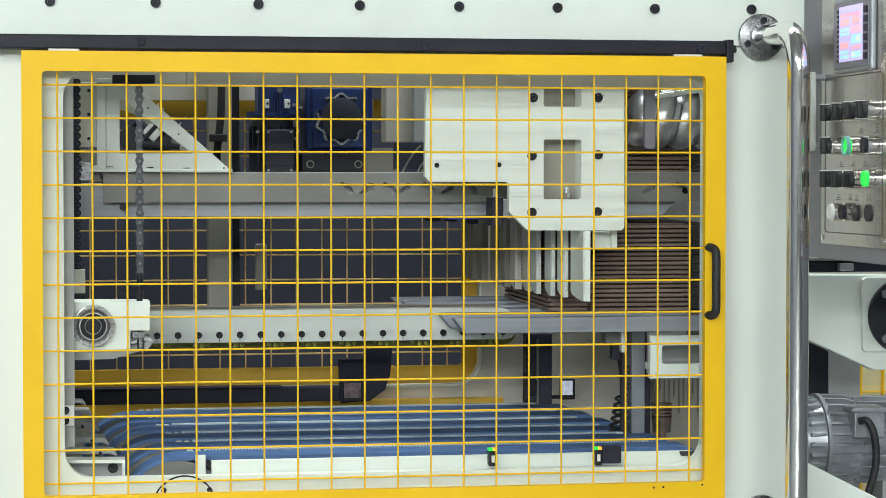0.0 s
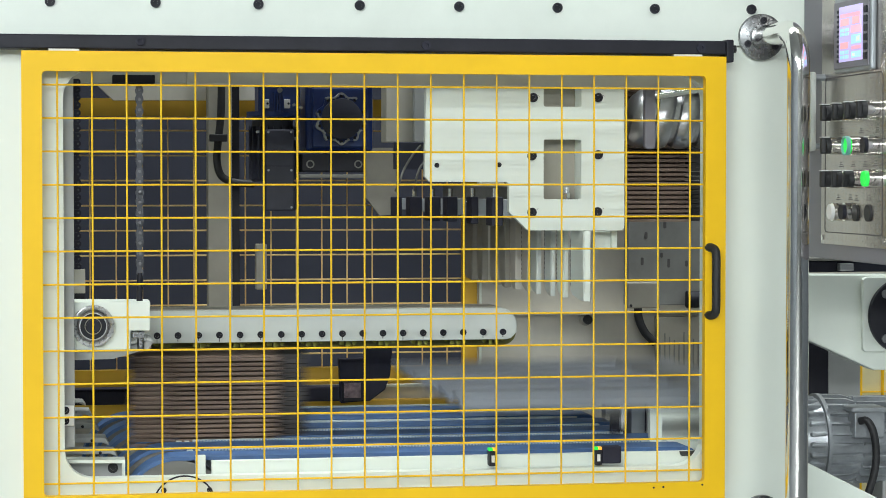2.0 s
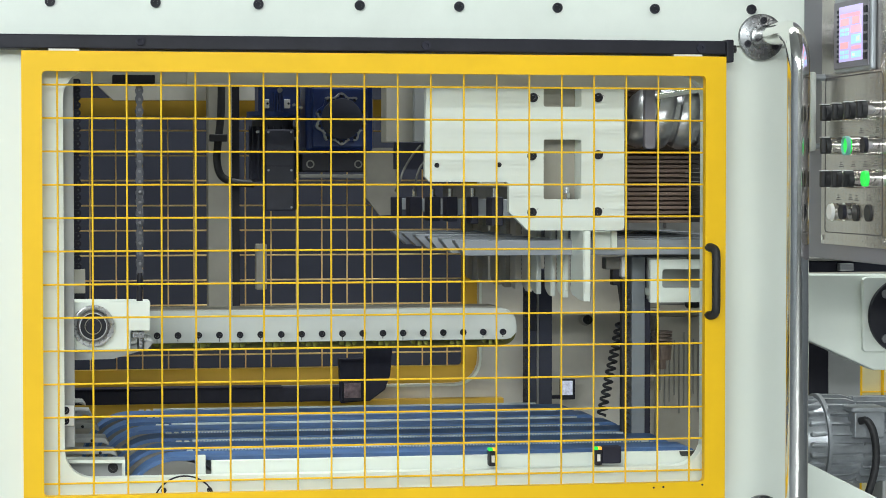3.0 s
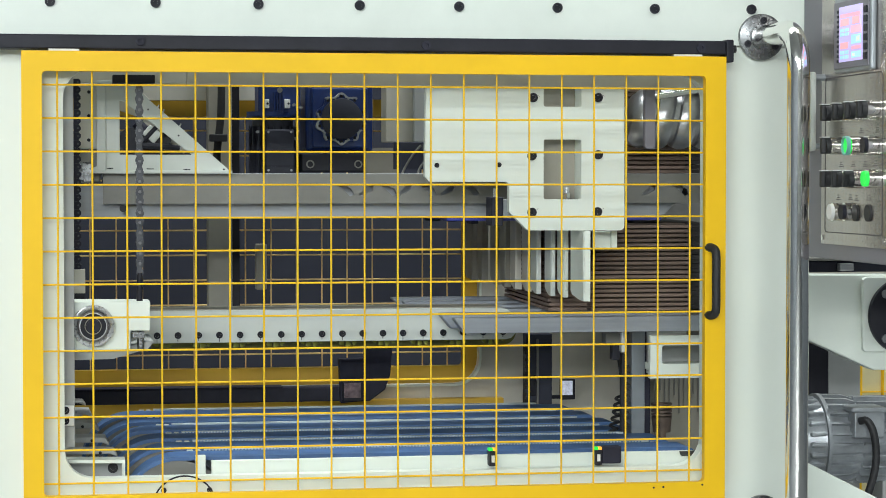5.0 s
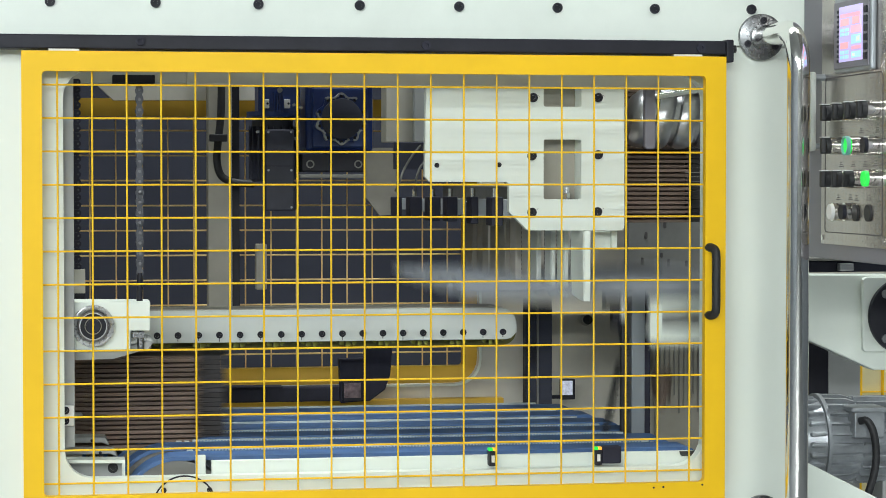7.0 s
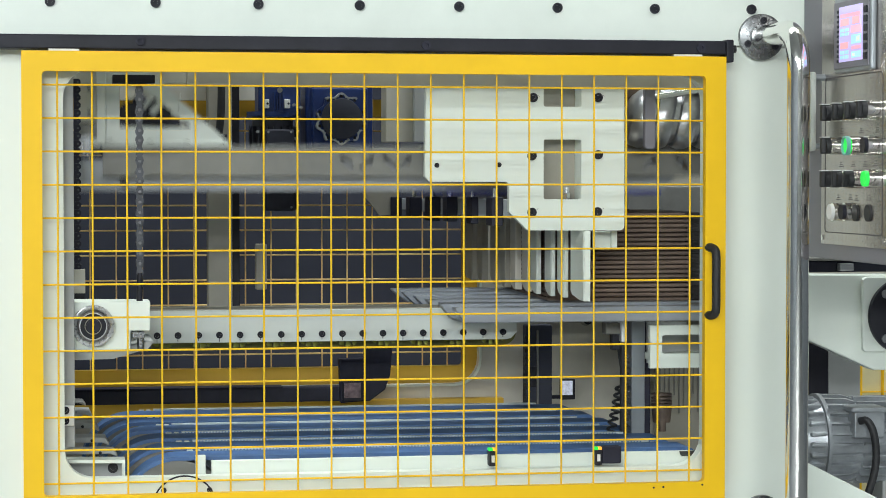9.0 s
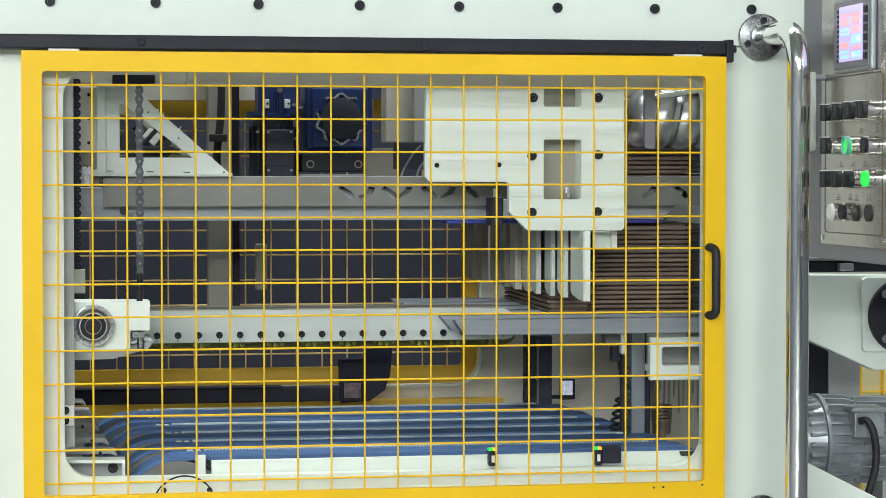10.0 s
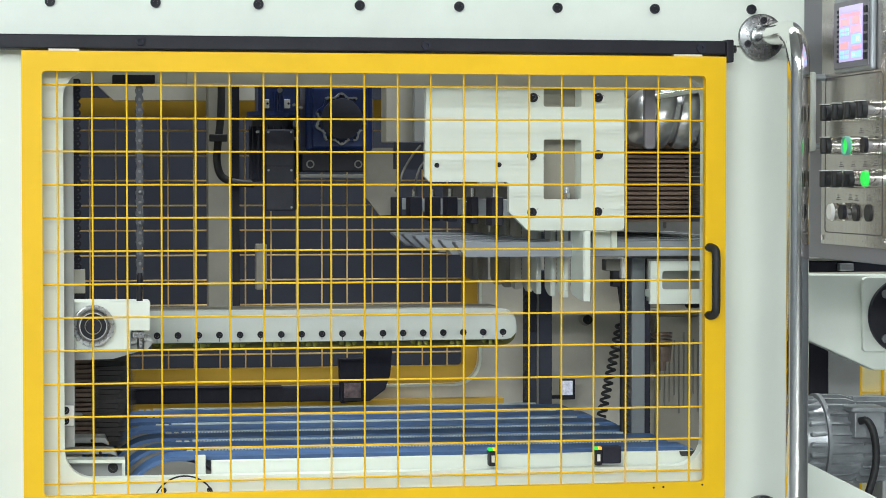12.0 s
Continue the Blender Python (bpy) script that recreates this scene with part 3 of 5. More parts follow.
# ---- far uprights, seen through the opening ----
post = thing("rear_post", "grey painted square upright post", "post", (0.3073, 0.95, 0))
part("post_tube", box(0.2842, 0.3311, 1.2099, 1.7256, 0.95, 1.0, 0.002), TAN, post)
part("post_groove", box(0.3325, 0.3468, 1.2084, 1.7270, 0.97, 1.0, 0.001), BLACK, post)
col = thing("column_pair", "pale painted sheet columns behind the gearbox", "column", (0.6689, 0.9600, 1.5522))
part("sheet_column", box(0.6332, 0.6870, 1.5499, 1.7293, 0.96, 1.03, 0.002), DULL, col)
part("sheet_column", box(0.6861, 0.7612, 1.5498, 1.7287, 0.94, 1.03, 0.002), GREYP, col)
part("corner_plate", prism([(0.5899, 1.5384), (0.6477, 1.5385), (0.6509, 1.4084), (0.6164, 1.4064), (0.5898, 1.4416)], 0.93, 0.945), TAN, col)
cab = thing("hanging_cable", "black cable loop with clip beside the post", "cable", (0.3155, 0.9000, 1.4749))
part("cable", tube([(0.3077, 0.9000, 1.6906), (0.3063, 0.9000, 1.6044), (0.3007, 0.9000, 1.5505), (0.2984, 0.9000, 1.5127), (0.3069, 0.9000, 1.4835), (0.3317, 0.9000, 1.4716), (0.3696, 0.9000, 1.4684)], 0.0075, 10), RUBBER, cab, smooth=True)
part("clip", box(0.2840, 0.3173, 1.5492, 1.5632, 0.885, 0.91), RUBBER, cab)

# ---- blue geared motor ----
gm = thing("gear_motor", "blue worm gearbox with dark motor and scalloped flange", "gear motor", (0.5113, 0.7200, 1.4959))
GYF = 0.72
part("gearbox", box(0.4497, 0.5747, 1.5293, 1.6544, 0.72, 0.84, 0.006), BLUEM, gm)
part("gearbox_web", box(0.4607, 0.5645, 1.5355, 1.6459, 0.712, 0.72, 0.003), BLUEM, gm)
SX, SZ = (0.5133, 1.5883)
# a scalloped flange whose bright machined rim is broken in places
for a0, a1 in ((52, 128), (166, 236), (244, 292), (300, 332), (-12, 8)):
    n = max(4, (a1 - a0) // 3)
    angles = [a0 + (a1 - a0) * k / n for k in range(n + 1)]
    outer = [(0.0455 + 0.0032 * math.cos(radians(10 * (a - 90))), radians(a)) for a in angles]
    inner = [(r - (0.0034 if k % 3 else 0.0055), a) for k, (r, a) in enumerate(outer)]
    part("flange_rim", prism([(SX + r * math.cos(a), SZ + r * math.sin(a)) for r, a in outer + inner[::-1]], 0.696, 0.712), ALU, gm, "bright machined flange edge")
spk = part("flange_plate", prism([(SX + (0.0440 + 0.003 * math.cos(10 * (a - math.pi / 2))) * math.cos(a), SZ + (0.0440 + 0.003 * math.cos(10 * (a - math.pi / 2))) * math.sin(a)) for a in [2 * math.pi * k / 80 for k in range(80)]], 0.699, 0.712), BLUEM, gm)
part("flange_cover", prism(disc(SX, SZ, 0.0375, 40), 0.692, 0.6985, bevel=0.001), MOTORD, gm, "black round cover", True)
for k in range(10):
    a = radians(18 + 36 * k)
    socket_bolt("bolt", spk, SX + 0.0422 * math.cos(a), 0.699, SZ + 0.0422 * math.sin(a), 0.0028)
part("mount_block", box(0.4401, 0.5561, 1.4907, 1.5249, 0.70, 0.82, 0.003), BLACK, gm)
part("mount_arm", box(0.4805, 0.5450, 1.4963, 1.5262, 0.82, 1.059, 0.002), GREYP, gm)
part("mount_ledge", box(0.4348, 0.5579, 1.4792, 1.4865, 0.69, 0.82, 0.002), ALUD, gm)
for bx, bz in ((0.4557, 1.5052), (0.5445, 1.5052)):
    part("mount_ring", ring((bx, 0.699, bz), (0, 1, 0), 0.0075, 0.0052, 0.004, 24), ALUD, gm, smooth=True)
part("input_head", box(0.3623, 0.4404, 1.5936, 1.6558, 0.72, 0.80, 0.005), BLUEM, gm)
for k in range(4):
    part("head_rib", box(*[v + (0.0052 * k if i < 2 else 0) for i, v in enumerate((0.3899, 0.3930, 1.5996, 1.6359))], 0.712, 0.72, 0.0005), BLUEM, gm)
for hb in ((0.3728, 0.3811, 1.6077, 1.6242), (0.4092, 0.4195, 1.6078, 1.6244)):
    part("head_clip", box(*hb, 0.705, 0.72, 0.001), WHITE, gm)
    part("clip_hole", rod((hb[1] - 0.003, 0.7045, (hb[2] + hb[3]) / 2), (hb[1] - 0.003, 0.708, (hb[2] + hb[3]) / 2), 0.0022, 8), BLACK, gm)
socket_bolt("bolt", gm, 0.4019, 0.72, 1.6413, 0.005, STEEL)
part("motor_flange", rod((0.3918, 0.7600, 1.5925), (0.3919, 0.7600, 1.6019), 0.048, 32), BLUEM, gm, smooth=True)
part("motor_can", rod((0.3915, 0.7600, 1.4730), (0.3918, 0.7600, 1.5925), 0.038, 32), MOTORD, gm, "dark slate motor housing", True)
for k in range(18):
    a = 2 * math.pi * k / 18
    cx, cz0 = 0.3917, 1.4772
    bm = box(-0.0012, 0.0012, cz0, cz0 + 0.098, 0.036, 0.044, 0)
    bmesh.ops.rotate(bm, cent=(0, 0, 0), matrix=Matrix.Rotation(a, 3, "Z"), verts=bm.verts)
    bmesh.ops.translate(bm, vec=(cx, 0.76, 0), verts=bm.verts)
    part("cooling_fin", bm, MOTORD, gm)
part("brake_cap", box(0.3770, 0.4336, 1.4207, 1.4730, 0.72, 0.79, 0.004), MOTORD, gm)
cover = part("terminal_cover", box(0.3740, 0.4270, 1.4190, 1.5690, 0.706, 0.7155, 0.003), MOTORD, gm, "flat dark terminal cover")
part("cover_lip", box(0.3735, 0.4275, 1.5010, 1.5026, 0.7045, 0.7062, 0), NAVY, cover)
for hx, hz in ((0.3795, 1.5640), (0.4215, 1.5640), (0.3795, 1.4940), (0.4215, 1.4940), (0.4215, 1.4260)):
    part("cover_screw", rod((hx, 0.7062, hz), (hx, 0.7035, hz), 0.0022, 8), ALU, cover, smooth=True)
for hx, hz in ((0.3600, 1.5645), (0.4300, 1.5520), (0.4395, 1.6095), (0.4270, 1.6140)):
    part("cable_gland", rod((hx, 0.722, hz), (hx, 0.704, hz), 0.0028, 10), ALU, gm, smooth=True)

hose = thing("air_hoses", "clear air hoses looping from a dark valve plate", "air hose", (0.6502, 0.8000, 1.4962))
part("valve_plate", box(0.6254, 0.6849, 1.4962, 1.5475, 0.80, 0.81, 0.001), HALLD, hose)
part("air_hose", tube([(0.6742, 0.7800, 1.5409), (0.6580, 0.7800, 1.5227), (0.6418, 0.7800, 1.4961), (0.6321, 0.7800, 1.4695), (0.6373, 0.8600, 1.4552)], 0.0022, 8), ALUD, hose, "clear air hose", True)
part("air_hose", tube([(0.6785, 0.7600, 1.5120), (0.6678, 0.7600, 1.4961), (0.6613, 0.7600, 1.4749), (0.6643, 0.8000, 1.4555)], 0.0022, 8), ALUD, hose, "clear air hose", True)

# ---- left jamb plate and its sensor bracket ----
jam = thing("jamb_plate", "grey painted upright guide plate at the opening", "guide plate", (0.0112, 0.0750, 1.0598))
part("plate", box(-0.0365, 0.0241, 1.0663, 1.6663, 0.075, 0.088, 0.001), GREYP, jam)
jb = part("bracket", box(0.0064, 0.0226, 1.1010, 1.1315, 0.062, 0.0745, 0.001), WHITE, jam)
for bx, bz in ((0.0098, 1.1248), (0.0097, 1.1091)):
    socket_bolt("bolt", jam, bx, 0.062, bz, 0.006)
part("bracket_arm", rod((0.0201, 0.0850, 1.1152), (0.0331, 0.1000, 1.1134), 0.004, 10), STEEL, jam)
solid("corner_channel", prism([(0.0060, 1.0473), (0.1004, 1.0453), (0.1002, 1.0153), (0.0959, 1.0154), (0.0960, 1.0401), (0.0059, 1.0420)], 0.075, 0.115), CREAM2, "cream folded channel at the conveyor end", "channel")
part("back_plate", box(-0.0045, 0.0963, 1.0101, 1.0393, 0.1155, 0.12, 0), GREYP, jam)
socket_bolt("stud", jam, 0.0823, 0.115, 1.0285, 0.008, RUBBER)

# ---- belt conveyor ----
BZ = 1.0470
BX0, BX1 = 0.1817, 1.0144
PR = 0.088
conv = thing("belt_conveyor", "belt conveyor of six blue toothed belts", "conveyor", (BX0, 0.09, BZ - 0.3))


def belt_loop(y0, y1, r0, r1):
    bm = bmesh.new()
    path = []
    for i in range(25):
        a = radians(90 + 180 * i / 24)
        path.append((BX0, BZ - PR, math.cos(a), math.sin(a)))
    for i in range(25):
        a = radians(270 + 180 * i / 24)
        path.append((BX1 - 0.02, BZ - PR, math.cos(a), math.sin(a)))
    rows = []
    for cx, cz, c, s in path:
        rows.append([bm.verts.new((cx + r * c * (1 if cx == BX0 else 0.55), y, cz + (r * s if cx == BX0 or s > 0 else r * s))) for r, y in ((r1, y0), (r1, y1), (r0, y1), (r0, y0))])
    for i in range(len(rows)):
        a, b = rows[i], rows[(i + 1) % len(rows)]
        for k in range(4):
            bm.faces.new((a[k], a[(k + 1) % 4], b[(k + 1) % 4], b[k]))
    return bm


belt = part("belt", belt_loop(0.085, 0.155, PR - 0.006, PR), BELT, conv, smooth=True)
pulley = part("pulley", ring((BX0, 0.120, BZ - PR), (0, 1, 0), PR - 0.0065, 0.030, 0.064, 40), ALUD, conv, "dull aluminium belt pulley", True)
part("pulley_shaft", rod((BX0, 0.07, BZ - PR), (BX0, 0.95, BZ - PR), 0.029, 24), STEEL, conv, smooth=True)
slide = part("slide_rail", box(BX0 + 0.045, BX1 - 0.06, BZ - 0.034, BZ + 0.0025, 0.157, 0.168, 0.001), TOOTH, conv, "pale slide rail")
PITY, SKEW = 0.127, -0.011
bm = bmesh.new()
for k in range(int((BX1 - BX0 - 0.12) / 0.0052)):
    x = BX0 + 0.05 + 0.0052 * k
    box(x, x + 0.0024, BZ + 0.0002, BZ + 0.0018, 0.1554, 0.1572, 0, bm)
teeth = tagged(part("belt_teeth", bm, BELT, conv), kind="stuff")
for k in range(1, 6):
    again(belt, "belt", SKEW * k, PITY * k)
    again(pulley, "pulley", SKEW * k, PITY * k)
    again(slide, "slide_rail", SKEW * k, PITY * k)
    if k < 3:
        tagged(again(teeth, "belt_teeth", SKEW * k, PITY * k), kind="stuff")
under = part("under_beam", box(BX0 + 0.06, BX1 - 0.08, BZ - 0.070, BZ - 0.010, 0.095, 0.145, 0.001), GREYP, conv)
for k in range(1, 6):
    again(under, "under_beam", SKEW * k, PITY * k)
for k in range(6):
    for x, w in ((BX0 + 0.018, 0.010), (BX0 + 0.032, 0.008)):
        part("belt_clip", box(x + SKEW * k, x + w + SKEW * k, BZ - 0.012, BZ + 0.001, 0.160 + PITY * k, 0.170 + PITY * k, 0.001), CREAM3, conv)
side = part("side_rail", box(0.2325, 1.0178, 1.0028, 1.0422, 0.066, 0.078, 0.0015), CREAM2, conv, "cream side rail")
part("side_post", box(0.2082, 0.2239, 1.0117, 1.0504, 0.070, 0.080, 0.001), CREAM2, conv)
part("end_hook", prism([(0.9805, 1.0421), (1.0151, 1.0432), (1.0077, 1.0343), (0.9833, 1.0348)], 0.060, 0.068, bevel=0.001), RUBBER, conv, "black rubber end hook")
# tapered transfer blades between the belt ends
for k, (gx1, gz0, gz1, gy) in enumerate(((0.040, 1.0800, 1.0840, 0.62), (0.050, 1.0720, 1.0800, 0.50), (0.060, 1.0610, 1.0700, 0.38), (0.074, 1.0500, 1.0590, 0.27), (0.086, 1.0410, 1.0470, 0.19))):
    part("guide_blade", prism([(gx1 - 0.16, gz0), (gx1 - 0.006, gz0), (gx1 + 0.006, gz0 - 0.005), (gx1, gz1 - 0.001), (gx1 - 0.020, gz1), (gx1 - 0.16, gz1)], gy, gy + 0.055, bevel=0.0008), GREYP, conv, "grey tapered transfer blade")
    part("blade_bolt", rod((gx1 - 0.022, gy + 0.001, (gz0 + gz1) / 2 - 0.001), (gx1 - 0.022, gy - 0.002, (gz0 + gz1) / 2 - 0.001), 0.0026, 8), BLACK, conv)


def photo_sensor(cx, cz, y, cover):
    t = thing("photo_sensor", "small photoelectric sensor with lit green lamp" + (" and dark cover" if cover else ""), "sensor", (cx, y, cz - 0.014), "photo sensors")
    part("body", box(cx - 0.005, cx + 0.006, cz - 0.014, cz + 0.010, y - 0.02, y, 0.001), BLACK, t)
    part("green_lamp", box(cx - 0.006, cx + 0.0005, cz + 0.0095, cz + 0.0145, y - 0.019, y - 0.005, 0.001), GREEN, t)
    part("amber_lamp", box(cx + 0.001, cx + 0.006, cz + 0.0095, cz + 0.0145, y - 0.019, y - 0.005, 0.001), AMBERL, t)
    part("label", box(cx - 0.002, cx + 0.003, cz - 0.008, cz + 0.003, y - 0.0208, y - 0.0201, 0), WHITE, t)
    if cover:
        part("cover", box(cx + 0.007, cx + 0.038, cz - 0.012, cz + 0.015, y - 0.018, y, 0.002), NAVY, t, "dark grey cover")


for (sx, sz), cv in (((0.6723, 1.0409), False), ((0.8428, 1.0392), True)):
    photo_sensor(sx, sz, 0.0655, cv)

# ---- hold-down arm over the belts ----
def star_wheel(cx, cz, y, seed):
    """Three soft toothed rubber discs side by side, each with its teeth turned on a little."""
    bm = bmesh.new()
    for layer in range(3):
        turn = seed * 0.7 + layer * 0.16
        pts = []
        for k in range(13):
            a = turn + 2 * math.pi * k / 13
            for da, rr in ((0.0, 0.0165), (0.10, 0.0275), (0.22, 0.0280), (0.26, 0.0170)):
                pts.append((cx + rr * math.cos(a + da), cz + rr * math.sin(a + da)))
        prism(pts, y + 0.014 * layer, y + 0.014 * layer + 0.009, bm=bm)
    return bm


arm = thing("hold_down_arm", "cream hold-down arm with bolts and lime wheels", "machine arm", (0.0311, 0.1000, 1.2143))
AZ0, AZ1 = 1.2037, 1.2582
AXL, AXR = 0.0246, 0.7743
R = 0.030
right_end = [(AXR - R + R * math.sin(radians(a)), AZ1 - R + R * math.cos(radians(a))) for a in range(0, 91, 15)] + [(AXR, AZ0 + 0.012), (AXR - 0.010, AZ0 + 0.002), (AXR - 0.02, AZ0)]
# beam in the greyer cream, which carries the shade at this depth
part("beam", prism([(AXL, AZ0), (AXL, AZ1)] + right_end, 0.36, 0.45, bevel=0.0015), CREAM3, arm)
for k in range(18):
    bx = 0.1615 + k * (0.7497 - 0.1615) / 17
    socket_bolt("bolt", arm, bx, 0.36, AZ0 + 0.013, 0.0056)
for k in range(10):
    wx = 0.1740 + k * 0.0625
    part("wheel", star_wheel(wx, AZ0 + 0.0165, 0.385, k), LIME, arm, "lime rubber press wheel with soft curved teeth")
# the olive belt that carries the wheels shows below the beam and round its nose
nose = [(AXR + 0.013 - 0.024 * (1 - math.cos(radians(a))), AZ0 + 0.009 - 0.024 * math.sin(radians(a))) for a in range(0, 91, 15)]
part("wheel_belt", prism([(AXL + 0.13, AZ0 + 0.03), (AXR - 0.004, AZ0 + 0.03)] + nose + [(AXL + 0.13, AZ0 - 0.015)], 0.432, 0.449), OLIVE, arm, "olive rubber belt")
for k in range(18):
    bx = 0.1615 + k * (0.7497 - 0.1615) / 17
    part("oil_streak", box(bx - 0.0007, bx + 0.0005, AZ0 + 0.0015 + 0.0012 * (k * 7 % 3), AZ0 + 0.0072, 0.3594, 0.3602, 0), INK, arm)
# added strip that makes the beam's top face darker by colour
part("top_strip", box(AXL + 0.10, AXR - 0.032, AZ1 + 0.0004, AZ1 + 0.002, 0.362, 0.448, 0), TAN, arm, "warm grey top face")
blk = part("bearing_block", prism([(0.0237, 1.2896), (0.1407, 1.2885), (0.1405, 1.2428), (0.1101, 1.2431), (0.1099, 1.2133), (0.0233, 1.2144)], 0.10, 0.17, bevel=0.002), CREAM2, arm)
part("hub_shaft", rod((0.0758, 0.1700, 1.2442), (0.0796, 0.3700, 1.2310), 0.024, 24), GREYP, arm, smooth=True)
BRX, BRZ = (0.0527, 1.2515)
br = part("bearing", lathe(BRX, BRZ, [(0.0325, 0.0998), (0.0325, 0.0870), (0.0318, 0.0858), (0.0300, 0.0852), (0.0292, 0.0862), (0.0285, 0.0852), (0.0262, 0.0866), (0.0246, 0.0885), (0.0240, 0.0998)]), TURNED, arm, "bright turned steel bearing ring", True)
part("bearing_shoulder", ring((BRX, 0.0905, BRZ), (0, 1, 0), 0.0238, 0.0205, 0.010, 40), INK, br, smooth=True)
part("snap_ring", ring((BRX, 0.0845, BRZ), (0, 1, 0), 0.0212, 0.0198, 0.003, 40), STEEL, br, smooth=True)
part("bearing_bore", rod((BRX, 0.090, BRZ), (BRX, 0.110, BRZ), 0.0210, 32), BLACK, br, smooth=True)
part("shaft_ring", ring((BRX, 0.089, BRZ), (0, 1, 0), 0.0130, 0.0118, 0.006, 32), ALUD, br, smooth=True)
part("end_cap", rod((BRX, 0.086, BRZ), (BRX, 0.092, BRZ), 0.0100, 24), NAVY, br, smooth=True)
part("lower_cheek", prism([(0.0234, 1.2112), (0.0968, 1.2129), (0.1381, 1.2248), (0.1468, 1.2229), (0.1380, 1.2124), (0.0835, 1.1972), (0.0233, 1.1962)], 0.13, 0.30), GREYP, arm)
part("adjuster", box(0.1129, 0.1321, 1.2300, 1.2406, 0.11, 0.14, 0.001), DARKST, arm)
part("adjuster_nut", rod((0.1262, 0.1200, 1.2133), (0.1264, 0.1200, 1.2416), 0.0055, 6), DARKST, arm)

# ---- hanging chain ----
chn = thing("roller_chain", "hanging grey steel roller chain on a rod", "chain", (0.1247, 0.1150, 1.2887))
CXX = 0.1255
CZT, CZB = 1.6256, 1.3223
links = int((CZT - CZB) / 0.0159)
for k in range(links):
    z = CZT - 0.0159 * k
    w, y = (0.0066, 0.0) if k % 2 else (0.0056, 0.003)
    half = [(w * (0.62 + 0.38 * abs(math.sin(math.pi * u))) * (1 if abs(u) < 0.85 else 0.6), 0.0135 * u) for u in (-1, -0.85, -0.6, -0.3, 0, 0.3, 0.6, 0.85, 1)]
    part("link", prism([(CXX + a, z + b) for a, b in half] + [(CXX - a, z + b) for a, b in reversed(half)], 0.109 + y, 0.121 - y), ZINC, chn)
    part("pin", rod((CXX, 0.1055, z + 0.008), (CXX, 0.124, z + 0.008), 0.0024, 10), CHAINP, chn, smooth=True)
    part("roller", ring((CXX, 0.1075, z + 0.008), (0, 1, 0), 0.0046, 0.0031, 0.0030, 16), ZINC, chn, smooth=True)
part("tension_rod", rod((CXX, 0.115, CZB + 0.01), (0.1247, 0.1150, 1.2879), 0.0048, 12), BLACK, chn, smooth=True)
part("top_bracket", box(0.0845, 0.1497, 1.6271, 1.6402, 0.105, 0.16, 0.001), BLACK, chn, "black top bracket")
rch = thing("rack_chain", "dark chain running up beside the jamb", "chain", (0.0298, 0.2000, 1.3327))
cz = 1.6374
for k in range(25):
    z = cz - 0.0122 * k
    part("link", prism([(0.0250, z), (0.0335, z), (0.0362, z - 0.003), (0.0362, z - 0.0075), (0.0330, z - 0.0105), (0.0330, z - 0.0120), (0.0250, z - 0.0120)], 0.2, 0.212), NAVY, rch)
    part("link_pin", rod((0.0318, 0.1985, z - 0.0052), (0.0318, 0.2005, z - 0.0052), 0.0016, 8), ZINC, rch, smooth=True)
part("block", box(0.0243, 0.0420, 1.2972, 1.3349, 0.19, 0.22, 0.001), DULL, rch, "pale sensor block")
part("stem", box(0.0242, 0.0410, 1.2847, 1.2972, 0.195, 0.22, 0.001), BLACK, rch)

# ---- cream guide housing ----
hz = 0.10
hous = thing("guide_housing", "cream enamelled guide housing plate with windows", "machine housing", (0.7356, 0.1000, 1.3966))
hous_pts = [(0.5750, 1.6724), (0.8972, 1.6751), (0.8978, 1.4040), (0.8972, 1.4010), (0.8958, 1.3984), (0.8934, 1.3966), (0.8905, 1.3959), (0.7392, 1.3965), (0.7089, 1.4264), (0.7089, 1.4687), (0.7052, 1.4741), (0.5803, 1.4742), (0.5731, 1.4823)]
hp = part("housing_plate", prism(hous_pts, 0.10, 0.116, [rounded(0.7648, 0.8267, 1.5941, 1.6562, 0.003, 3), rounded(0.7650, 0.8269, 1.4460, 1.5417, 0.003, 3)], bevel=0.0), CREAM, hous)
for bx, bz in ((0.7474, 1.6082), (0.8536, 1.6088), (0.7456, 1.5155), (0.8538, 1.5174), (0.7457, 1.4254), (0.8530, 1.4260)):
    socket_bolt("bolt", hp, bx, 0.10, bz, 0.0074)
    part("torque_mark", tube([(bx + 0.004, 0.0950, bz + 0.003), (bx + 0.008, 0.0988, bz + 0.004), (bx + 0.0105, 0.0990, bz + 0.006 * (1 if bz < 1.6 else 0.2))], 0.0003, 6), INK, hp, "thin dark torque mark")
for bx, bz in ((0.5921, 1.5002), (0.6924, 1.5011)):
    socket_bolt("bolt", hp, bx, 0.10, bz, 0.0038)
part("inner_plate", box(0.7458, 0.9054, 1.4023, 1.6588, 0.15, 0.16, 0.001), TAN, hous, "warm grey inner plate")
part("inner_edge", box(0.8268, 0.8324, 1.4467, 1.6529, 0.117, 0.149, 0.001), CREAM2, hous)
part("inner_valve", box(0.7975, 0.8274, 1.4430, 1.4466, 0.12, 0.149, 0.001), BLACK, hous)
part("valve_stem", rod((0.8090, 0.1300, 1.4466), (0.8090, 0.1300, 1.4560), 0.0062, 6), CHROME, hous, smooth=True)
part("valve_cap", rod((0.8090, 0.1300, 1.4560), (0.8090, 0.1300, 1.4650), 0.0046, 12), TURNED, hous, smooth=True)
part("side_flange", box(0.8608, 0.8996, 1.3641, 1.3936, 0.16, 0.168, 0.001), CREAM2, hous)
